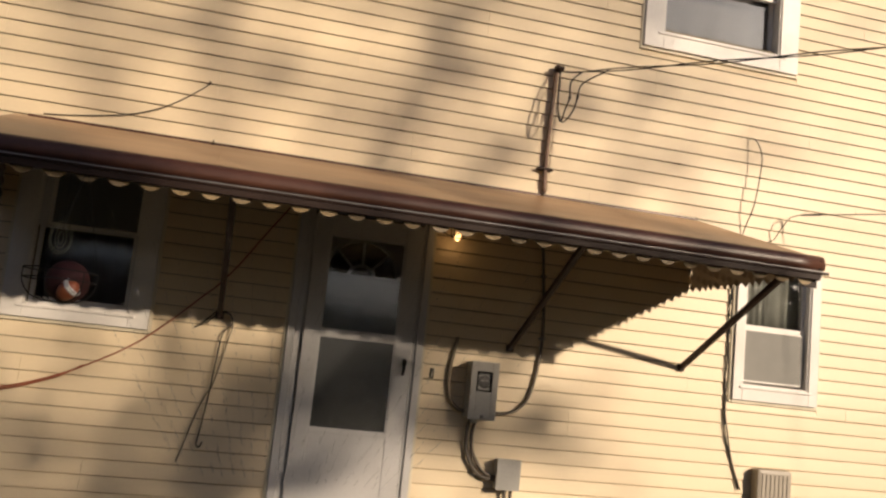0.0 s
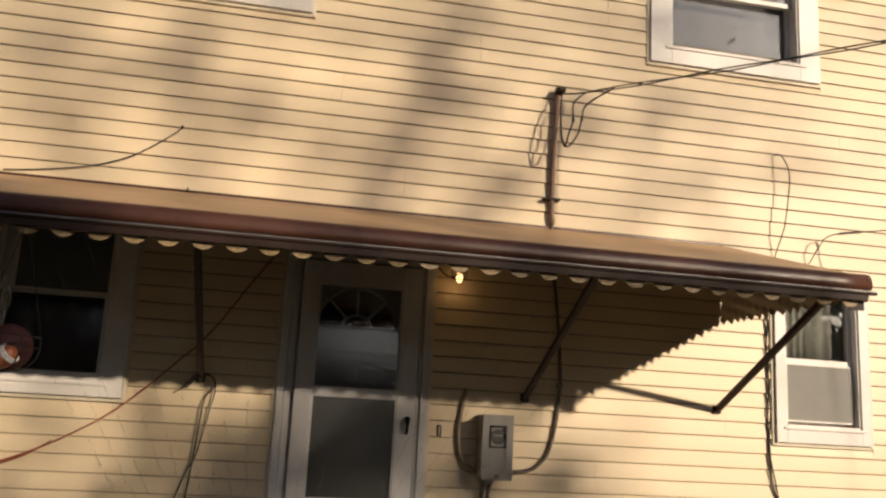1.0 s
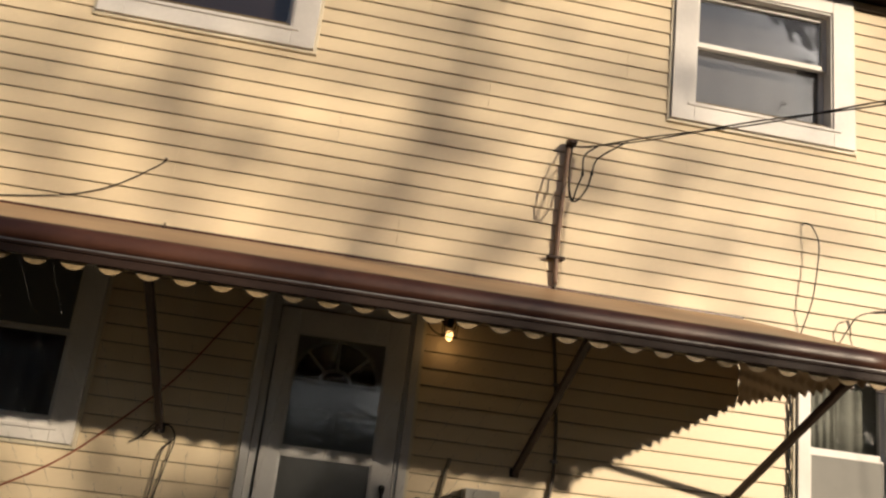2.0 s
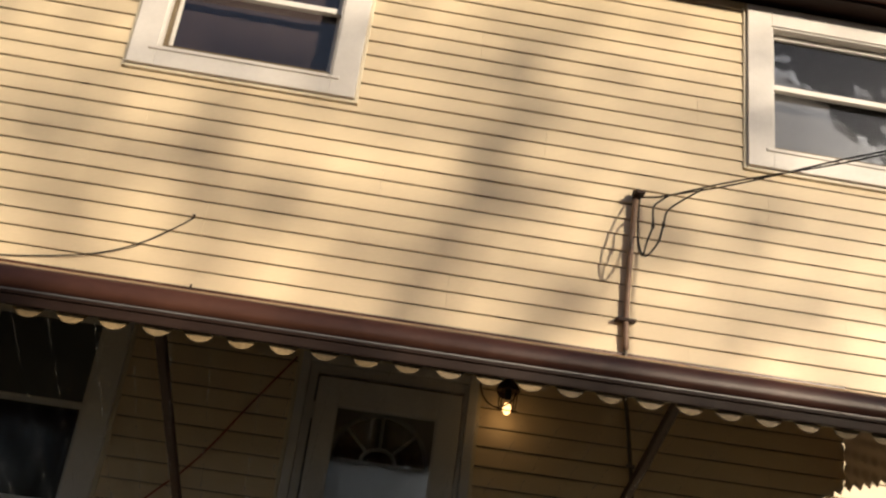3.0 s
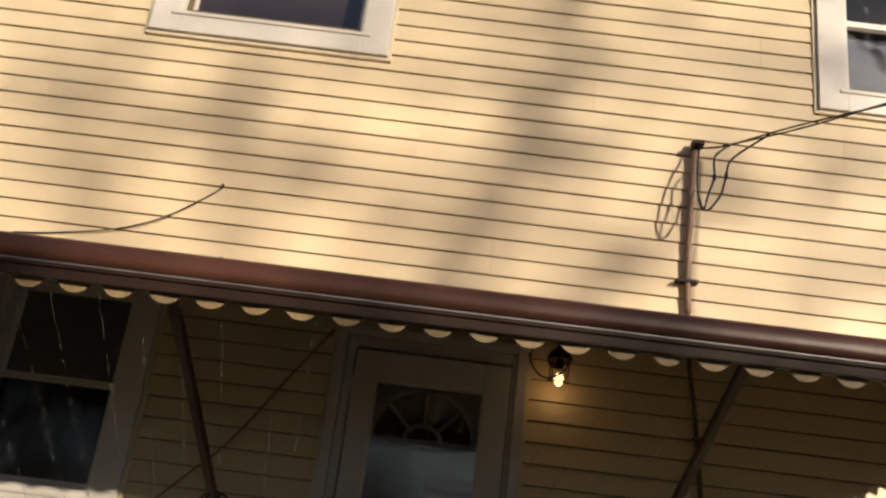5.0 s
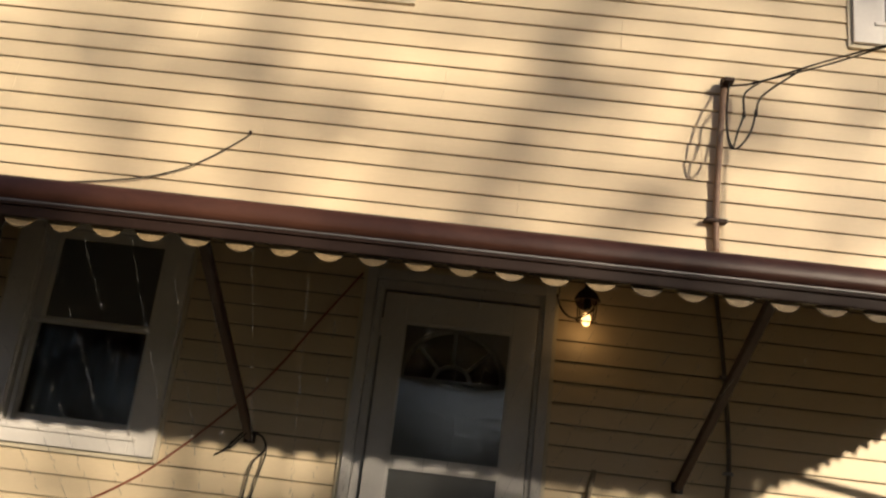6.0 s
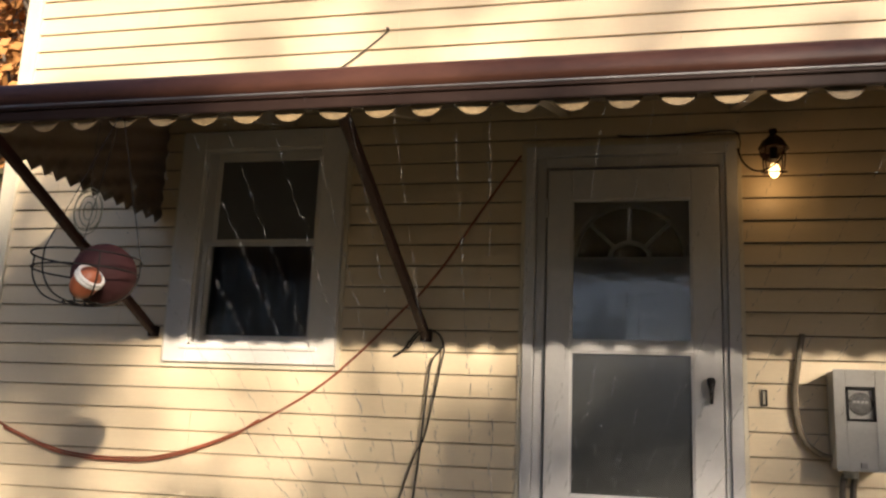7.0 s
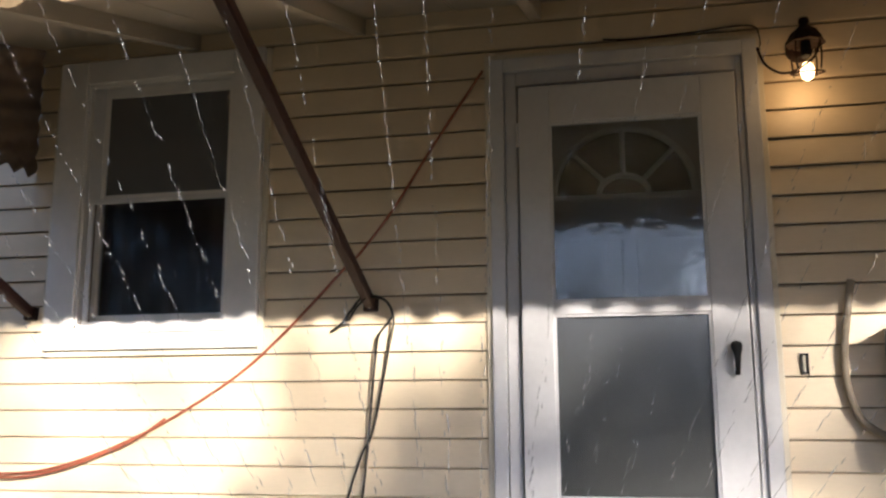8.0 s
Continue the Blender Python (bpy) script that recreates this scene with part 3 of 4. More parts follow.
for x in STRUTS:
    bm = bmesh.new()
    a, b = Vector((x, -0.016, 1.757)), Vector((x, AY + 0.10, 2.405 if x < 0 else 2.430))
    d = (b - a).normalized()
    u, v = Vector((1, 0, 0)), d.cross(Vector((1, 0, 0))).normalized()
    ring = [[bm.verts.new(p + 0.0185 * (i * u + j * v)) for i, j in ((-1, -1), (1, -1), (1, 1), (-1, 1))] for p in (a, b)]
    for k in range(4):
        bm.faces.new((ring[0][k], ring[0][(k + 1) % 4], ring[1][(k + 1) % 4], ring[1][k]))
    bm.faces.new(ring[0][::-1])
    bm.faces.new(ring[1])
    bmesh.ops.bevel(bm, geom=bm.edges[:], offset=0.004, segments=2, affect="EDGES")
    bmesh.ops.recalc_face_normals(bm, faces=bm.faces[:])
    st = part("strut", bm, STRUT, awning, "dark brown square tube strut")
    part("foot_bracket", box(x - 0.026, x + 0.026, -0.030, 0.004, 1.734, 1.784, 0.004), DARKBROWN, st)
    part("bolt", ball((x, -0.034, 1.747), (0.006, 0.006, 0.006), 8, 6), STEEL, st)
part("roof_bolt", lathe([(0.012, 0.0), (0.012, 0.006), (0.005, 0.008), (0.005, 0.030), (0.002, 0.034)], (-0.86, -0.05, roof_z(-0.05) - 0.001), 8), DARKBROWN, awning)

# ---- wall lamp ----
LX, LY = 0.862, -0.125
lamp = thing("wall_lamp", "dark metal lantern with a lit bare bulb", "lamp")
part("wall_plate", lathe([(0.045, 0), (0.045, 0.008), (0.030, 0.016)], (0, 0, 0), 20), DARKBROWN, lamp).matrix_basis = pose(LX, -0.012, 2.60, 90)
part("arm", tube([(LX, -0.015, 2.60), (LX, -0.05, 2.655), (LX, LY + 0.01, 2.665), (LX, LY, 2.64)], 0.007), DARKBROWN, lamp)
part("hood", lathe([(0.004, 0.115), (0.016, 0.112), (0.018, 0.098), (0.010, 0.092), (0.022, 0.080), (0.045, 0.060), (0.062, 0.030), (0.064, 0.022), (0.052, 0.022), (0.020, 0.030)], (LX, LY, 2.555), 8), DARKBROWN, lamp)
ring_z = 2.476
for k in range(4):
    a = math.pi / 4 + k * math.pi / 2
    part("cage_bar", tube([(LX + 0.052 * math.cos(a), LY + 0.052 * math.sin(a), 2.580), (LX + 0.056 * math.cos(a), LY + 0.056 * math.sin(a), 2.53), (LX + 0.050 * math.cos(a), LY + 0.050 * math.sin(a), ring_z)], 0.0032, 6), DARKBROWN, lamp)
part("cage_ring", tube([(LX + 0.052 * math.cos(a), LY + 0.052 * math.sin(a), ring_z + 0.012 * math.sin(a)) for a in [2 * math.pi * k / 24 for k in range(25)]], 0.0032, 6, steps=1), DARKBROWN, lamp)
part("socket", lathe([(0.016, 0.05), (0.018, 0.02), (0.018, 0.0), (0.012, -0.004)], (LX, LY, 2.533), 12), BLACK, lamp)
part("bulb", ball((LX, LY, 2.482), (0.022, 0.022, 0.032), 16, 10), BULB, lamp, "warm glowing bulb", True)
part("lead", tube([(0.725, -0.02, 2.62), (0.745, -0.04, 2.55), (0.785, -0.085, 2.498), (0.83, -0.13, 2.488), (0.88, -0.15, 2.52), (LX + 0.04, LY - 0.02, 2.57)], 0.0045, 6), DARKBROWN, lamp, smooth=True)
pl = bpy.data.lights.new("bulb_light", "POINT")
pl.energy, pl.color, pl.shadow_soft_size = 0.12, (1.0, 0.58, 0.22), 0.03
plo = new("bulb_light", pl)
plo.location = (LX, LY, 2.43)
plo.parent = lamp
tagged(part("door_cable", tube([(0.20, -0.018, 2.700), (0.30, -0.018, 2.692), (0.50, -0.018, 2.697), (0.70, -0.02, 2.705), (0.735, -0.02, 2.66), (0.730, -0.02, 2.60)], 0.0035, 6), BLACK, smooth=True), "black cable run over the door casing", "cable")

# ---- doorbell ----
bell = thing("doorbell", "small black doorbell with a worn cream button", "doorbell")
frame_bars(bell, "rim", 0.793, 0.817, 1.494, 1.560, 0.006, -0.024, -0.006, BLACK, 0.001)
part("button", box(0.799, 0.811, -0.018, -0.006, 1.500, 1.554, 0.002), CREAM, bell)

# ---- electric meter ----
meter = thing("electric_meter", "grey steel electric meter box with a glass window", "meter box")
mx0, mx1, mz0, mz1, my = 1.048, 1.244, 1.248, 1.642, -0.165
part("body", box(mx0 + 0.004, mx1 - 0.004, my + 0.012, -0.002, mz0 + 0.004, mz1 - 0.004, 0.006), GREYBOX, meter)
wx0, wx1, wz0, wz1 = 1.092, 1.200, 1.440, 1.574
cover = part("cover", box(mx0, wx0, my, my + 0.012, mz0, mz1, 0.003), GREYBOX, meter)
part("cover_side", box(wx1, mx1, my, my + 0.012, mz0, mz1, 0.003), GREYBOX, cover)
part("cover_top", box(wx0, wx1, my, my + 0.012, wz1, mz1, 0.002), GREYBOX, cover)
part("cover_bottom", box(wx0, wx1, my, my + 0.012, mz0, wz0, 0.002), GREYBOX, cover)
frame_bars(cover, "window_rim", wx0, wx1, wz0, wz1, 0.009, my - 0.006, my + 0.004, BLACK, 0.002)
part("window_back", box(wx0, wx1, my + 0.0125, my + 0.016, wz0, wz1), BLACK, meter)
part("dial", lathe([(0.044, 0), (0.044, 0.004), (0.040, 0.006)], (0, 0, 0), 24), DIAL, meter, "dull grey meter dial").matrix_basis = pose(1.146, my + 0.0125, 1.508, 90)
for k in range(4):
    part("dial_bar", box(1.118 + 0.015 * k, 1.129 + 0.015 * k, my + 0.0045, my + 0.0062, 1.510, 1.520), GREYBOX, meter)
p = part("glass_dome", ball((1.146, my + 0.004, 1.508), (0.046, 0.020, 0.046), 20, 10), CLEAR, meter, smooth=True)
p.visible_shadow = False
part("latch", box(1.134, 1.158, my - 0.010, my, mz0 + 0.012, mz0 + 0.034, 0.003), STEEL, meter)
part("hub", tube([(1.12, -0.05, mz0 - 0.03), (1.12, -0.05, mz0 + 0.01)], 0.030, 14), GREYBOX, meter)
se = thing("service_cable", "weathered grey service cable curving into the meter box", "cable")
part("sheath", tube([(1.497, -0.035, 2.92), (1.497, -0.032, 2.74), (1.540, -0.030, 2.414), (1.580, -0.030, 1.97), (1.575, -0.030, 1.718), (1.522, -0.032, 1.447), (1.434, -0.040, 1.335), (1.340, -0.050, 1.302), (1.238, -0.055, 1.300)], 0.0108, 10), CABLE, se, smooth=True)
for z, x in ((2.30, 1.553), (1.85, 1.581)):
    part("strap", box(x - 0.02, x + 0.02, -0.046, -0.004, z - 0.008, z + 0.008, 0.003), STEEL, se)
tagged(part("cable_stub", tube([(0.962, -0.030, 1.795), (0.945, -0.030, 1.70), (0.922, -0.030, 1.52), (0.945, -0.032, 1.375), (1.0, -0.040, 1.312), (1.066, -0.05, 1.29)], 0.0125, 10), OLD, smooth=True), "cut-off weathered cable beside the meter box", "cable")
for k in (0, 1):
    dx = 0.040 * k
    tagged(part("feed_cable", tube([(1.098 + dx, -0.05, 1.235), (1.085 + dx, -0.045, 1.15), (1.098 + dx, -0.04, 1.03), (1.150 + dx, -0.04, 0.92 + 0.02 * k), (1.225 + dx * 0.7, -0.045, 0.86 + 0.02 * k), (1.325, -0.05, 0.845 + 0.018 * k)], 0.0125, 10), CABLE, smooth=True), "grey feed cable from meter to lower box", "cable", "feed cables")
lowbox = thing("junction_box", "small grey steel junction box on the siding", "junction box")
part("body", box(1.318, 1.478, -0.095, -0.002, 0.792, 0.990, 0.004), GREYBOX, lowbox)
part("lid", box(1.312, 1.484, -0.105, -0.093, 0.786, 0.996, 0.003), GREYBOX, lowbox)
for k in (0, 1):
    tagged(part("feed_cable", tube([(1.395 + 0.045 * k, -0.05, 0.80), (1.395 + 0.045 * k, -0.045, 0.55), (1.40 + 0.045 * k, -0.03, 0.05), (1.40 + 0.045 * k, -0.03, -0.12)], 0.0125, 10), CABLE, smooth=True), "grey cable down from the lower box", "cable", "feed cables")
util = thing("utility_box", "ribbed beige plastic utility box on the siding", "utility box")
part("body", box(3.325, 3.615, -0.110, -0.002, 0.62, 1.080, 0.025), BEIGE, util, smooth=False)
for k in range(7):
    part("rib", box(3.360 + 0.035 * k, 3.375 + 0.035 * k, -0.116, -0.106, 0.68, 1.045, 0.003), BEIGE, util)

# ---- mast, drop cables and loose wires ----
mast = thing("service_mast", "rusty service mast with a weatherhead on the wall", "mast")
part("pipe", tube([(1.494, -0.040, 2.915), (1.487, -0.040, 3.2), (1.508, -0.045, 3.84)], 0.0165, 12), RUST, mast, smooth=True)
part("clamp", box(1.430, 1.542, -0.062, -0.006, 3.074, 3.092, 0.004), DARKBROWN, mast)
bm = lathe([(0.026, 0.0), (0.030, 0.02), (0.026, 0.045), (0.010, 0.055)], (1.512, -0.055, 3.825), 12)
box(1.49, 1.545, -0.115, -0.04, 3.835, 3.858, 0.006, bm=bm)
part("weatherhead", bm, DARKBROWN, mast)
part("hook", tube([(1.53, -0.06, 3.835), (1.60, -0.10, 3.828), (1.64, -0.13, 3.826)], 0.006, 6), DARKBROWN, mast)
D = Vector((0.56, -0.83, 0.0))
A0 = Vector((1.64, -0.13, 3.826))


def drop(off, s):
    sag = -0.105 * s + 0.0066 * s * s
    return A0 + D * s + Vector((0, 0, sag)) + off


cables = thing("drop_cable", "twisted black overhead cable tied to the mast", "cable")
for k in range(2):
    pts = [drop(Vector((0.008 * math.cos(4.6 * s + math.pi * k), 0, 0.009 * math.sin(4.6 * s + math.pi * k))), s) for s in np.linspace(0, 26, 190)]
    part("strand", tube(pts, 0.0047, 6, steps=2), BLACK, cables, smooth=True)
for k, (x1, zs) in enumerate(((1.60, 3.62), (1.66, 3.636))):
    a = drop(Vector((0, 0, 0)), 0.05 + 0.22 * k)
    pts = [(1.52, -0.10, 3.83), (1.49, -0.170, 3.68), (1.478, -0.225, 3.49), (1.500 + 0.015 * k, -0.240, 3.395), (x1 - 0.076, -0.245, 3.485), (x1 - 0.046, -0.240, zs - 0.036), (x1 - 0.035 + 0.03 * k, -0.215, 3.715), tuple(a)]
    lp = part("drip_loop", tube(pts, 0.0055, 6), BLACK, cables, smooth=True)
    part("splice", ball((x1 - 0.046, -0.240, zs - 0.036), (0.010, 0.010, 0.022), 8, 6), BLACK, lp)
loop = thing("wire_loop", "thin black wire looped up the siding", "wire")
part("wire", tube([(3.140, -0.02, 2.74), (3.145, -0.03, 2.86), (3.175, -0.10, 3.05), (3.218, -0.10, 3.33), (3.220, -0.10, 3.46), (3.190, -0.07, 3.57), (3.164, -0.025, 3.60), (3.158, -0.02, 3.585)], 0.0042, 6), BLACK, loop, smooth=True)
second = thing("phone_cable", "thin overhead wire ending in a small clamp", "cable")
d2 = Vector((0.60, -0.80, 0))
a2 = Vector((3.565, -0.12, 3.03))
part("span", tube([a2 + d2 * s + Vector((0, 0, -0.03 * s + 0.006 * s * s)) for s in np.linspace(0, 24, 40)], 0.0042, 6, steps=2), BLACK, second, smooth=True)
part("tail", tube([tuple(a2), (3.48, -0.11, 2.99), (3.43, -0.08, 2.90), (3.396, -0.03, 2.815), (3.30, -0.02, 2.79), (3.13, -0.02, 2.77)], 0.0040, 6), BLACK, second, smooth=True)
part("clamp", tube([a2 + d2 * 0.02, a2 + d2 * 0.16 + Vector((0, 0, -0.004))], 0.009, 8), STEEL, second)
for k in range(2):
    bundle = [(3.094 - 0.02 * k, -0.052 - 0.008 * k, 2.80)]
    for i in range(1, 15):
        z = 2.80 - 0.135 * i
        bundle.append((3.078 + 0.004 * math.sin(i * 1.9 + 2.2 * k) - 0.012 * k + (0.0 if i < 11 else 0.022 * (i - 10) ** 1.4), -0.024 - 0.004 * math.cos(i * 1.7 + k), z))
    tagged(part("wall_cable", tube(bundle, 0.0055, 6, steps=4), BLACK, smooth=True), "black cable running loosely down the siding", "cable", "cables beside the window")
tagged(part("loose_wire", tube([(-0.934, -0.010, 3.302), (-1.0, -0.020, 3.236), (-1.157, -0.026, 3.115), (-1.30, -0.026, 3.040), (-1.47, -0.024, 2.985), (-1.74, -0.022, 2.936), (-1.93, -0.022, 2.915)], 0.0038, 6), BLACK, smooth=True), "thin dark wire hanging loose on the siding", "wire")
tagged(part("extension_cord", tube([(-0.243, -0.020, 2.617), (-0.434, -0.024, 2.334), (-0.582, -0.024, 2.106), (-0.709, -0.030, 1.942), (-0.762, -0.034, 1.892), (-0.985, -0.024, 1.670), (-1.199, -0.022, 1.492), (-1.529, -0.022, 1.304), (-1.85, -0.022, 1.185), (-2.10, -0.022, 1.146), (-2.48, -0.022, 1.160), (-2.83, -0.022, 1.267), (-2.99, -0.034, 1.36), (-3.07, 0.10, 1.42)], 0.0050, 8), RED, smooth=True), "faded orange extension cord draped along the wall", "cord")
tagged(part("extension_cord", tube([(-1.45, -0.034, 1.352), (-1.60, -0.036, 1.262), (-1.872, -0.036, 1.166), (-2.10, -0.036, 1.132), (-2.48, -0.036, 1.150), (-2.83, -0.036, 1.262)], 0.0050, 8), RED, smooth=True), "faded orange extension cord draped along the wall", "cord")
tagged(part("power_cord", tube([(-0.812, -0.024, 1.664), (-0.765, -0.040, 1.692), (-0.720, -0.062, 1.740), (-0.690, -0.070, 1.772), (-0.657, -0.072, 1.778), (-0.600, -0.065, 1.770), (-0.575, -0.050, 1.725), (-0.590, -0.045, 1.690), (-0.627, -0.040, 1.644), (-0.640, -0.040, 1.55), (-0.652, -0.040, 1.40), (-0.668, -0.040, 1.20), (-0.690, -0.036, 1.00), (-0.700, -0.036, 0.925), (-0.680, -0.040, 0.905), (-0.664, -0.040, 0.940)], 0.0044, 8), BLACK, smooth=True), "black cord hung over the strut's foot", "cord")
tagged(part("power_cord", tube([(-0.735, -0.048, 1.735), (-0.745, -0.045, 1.715), (-0.738, -0.055, 1.700), (-0.690, -0.085, 1.750), (-0.640, -0.085, 1.782), (-0.590, -0.060, 1.760), (-0.572, -0.040, 1.70), (-0.590, -0.036, 1.60), (-0.612, -0.034, 1.48), (-0.650, -0.034, 1.30), (-0.690, -0.032, 1.22), (-0.745, -0.030, 1.05), (-0.79, -0.03, 0.87), (-0.81, -0.03, 0.80)], 0.0040, 8), BLACK, smooth=True), "black cord hung over the strut's foot", "cord")

tagged(part("nail", lathe([(0.004, 0.0), (0.004, 0.020), (0.009, 0.021), (0.008, 0.025)], (0, 0, 0), 10), DARKBROWN), "dark nail holding the loose wire", "nail").matrix_basis = pose(-0.936, -0.004, 3.304, 90)

# ---- hanging basket ----
BX, BY, BZ = -1.400, -1.53, 1.688
basket = thing("hanging_basket", "black wire hanging basket on thin chains", "basket")
for r, z in ((0.165, 1.822), (0.160, 1.777), (0.060, BZ - 0.012)):
    part("hoop", tube([(BX + r * math.cos(a), BY + r * math.sin(a), z) for a in [2 * math.pi * k / 32 for k in range(33)]], 0.003, 6, steps=1), BLACK, basket)
for k in range(6):
    a = math.pi * k / 3 + 0.3
    c, s = math.cos(a), math.sin(a)
    part("rib", tube([(BX + 0.165 * c, BY + 0.165 * s, 1.822), (BX + 0.162 * c, BY + 0.162 * s, 1.755), (BX + 0.125 * c, BY + 0.125 * s, 1.70), (BX + 0.06 * c, BY + 0.06 * s, BZ - 0.012), (BX, BY, BZ - 0.015)], 0.0026, 6), BLACK, basket)
for k in range(3):
    a = 2 * math.pi * k / 3 + 0.3
    top = Vector((BX + 0.04, AY - 0.02, 2.33))
    foot = Vector((BX + 0.165 * math.cos(a), BY + 0.165 * math.sin(a), 1.822))
    bm = bmesh.new()
    n = 26
    for i in range(n):
        p = foot.lerp(top, (i + 0.5) / n)
        d = (top - foot) / n
        tube([p - d * 0.62, p + d * 0.62], 0.0011 if i % 2 else 0.0018, 5, bm=bm)
    part("chain", bm, BLACK, basket)
tagged(part("ball", ball((-1.375, -1.47, 1.778), (0.102, 0.102, 0.102), 28, 16), MAROON, smooth=True), "worn maroon rubber ball sitting in the basket", "ball")
fb = thing("toy_football", "small orange-brown toy football with white bands", "football")
part("hide", ball((0, 0, 0), (0.058, 0.042, 0.042), 20, 12), PIGSKIN, fb, smooth=True)
bm = bmesh.new()
for x in (0.018, 0.030):
    tube([(x, 0.0400 * math.cos(a), 0.0400 * math.sin(a)) for a in [2 * math.pi * k / 24 for k in range(25)]], 0.0065, 6, bm=bm, steps=1)
part("band", bm, PAINTED, fb)
fb.matrix_basis = pose(-1.345, -1.603, 1.730, 0, -40, -20)
spin = thing("wind_spinner", "brassy oval wind spinner with curled rings", "ornament")
SPX, SPY, SPZ = -1.428, -1.52, 1.980
for k, (rx, rz) in enumerate(((0.052, 0.078), (0.044, 0.066), (0.026, 0.05), (0.013, 0.03))):
    t = 0.25 * k
    part("ring", tube([(SPX + rx * math.cos(a) * math.cos(t), SPY + rx * math.cos(a) * math.sin(t), SPZ + rz * math.sin(a)) for a in [2 * math.pi * i / 28 for i in range(29)]], 0.0017, 6, steps=1), DUST, spin)
part("thread", tube([(SPX, SPY, SPZ + 0.07), (SPX, SPY, 2.20), (SPX, AY - 0.03, 2.33)], 0.0009, 5), BLACK, spin)


# ---- trees ----
def tree(name, label, base, height, spread, clumps, per, leaf_mat, seed, leaf_size=0.11, lean=(0, 0, 1), size=0.33):
    rng = random.Random(seed)
    t = thing(name, label, "tree")
    bm = bmesh.new()
    tips = []

    def limb(p, d, length, r, depth):
        pts, q, dd = [p], p, d
        for _ in range(4):
            dd = (dd + Vector((rng.uniform(-.22, .22), rng.uniform(-.22, .22), rng.uniform(-.05, .15)))).normalized()
            q = q + dd * length / 4
            pts.append(q)
        tube(pts, r, 7 if depth < 2 else 4, bm=bm, end_radius=r * 0.6, steps=2)
        if depth >= 2:
            tips.extend(pts[2:])
        if depth < 4:
            for k in range((6, 5, 4, 3)[depth]):
                s = pts[rng.choice((2, 3, 4))]
                side = Vector((rng.uniform(-1, 1) * spread, rng.uniform(-1, 1) * spread, rng.uniform(0.05, 0.8)))
                limb(s, (dd * 0.5 + side).normalized(), length * rng.uniform(0.5, 0.78), r * 0.55, depth + 1)

    limb(Vector(base), Vector(lean).normalized(), height * 0.42, height * 0.010, 0)
    part("trunk", bm, BARK, t, smooth=True)
    verts, faces = [], []
    for _ in range(clumps):
        o = rng.choice(tips)
        wide = size * rng.uniform(0.6, 1.4)
        for _ in range(per):
            c = o + Vector((rng.gauss(0, wide), rng.gauss(0, wide), rng.gauss(0, wide * 0.7)))
            u = Vector((rng.gauss(0, 1), rng.gauss(0, 1), rng.gauss(0, 1))).normalized()
            v = u.orthogonal().normalized()
            w = u.cross(v)
            k = leaf_size * rng.uniform(0.6, 1.3)
            n = len(verts)
            verts.extend((c + v * k, c + w * k * 0.55, c - v * k, c - w * k * 0.55))
            faces.append((n, n + 1, n + 2, n + 3))
    me = bpy.data.meshes.new("crown")
    me.from_pydata(verts, [], faces)
    me.materials.append(leaf_mat)
    cr = new("crown", me)
    cr.parent = t
    tagged(cr, kind="stuff")
    return t


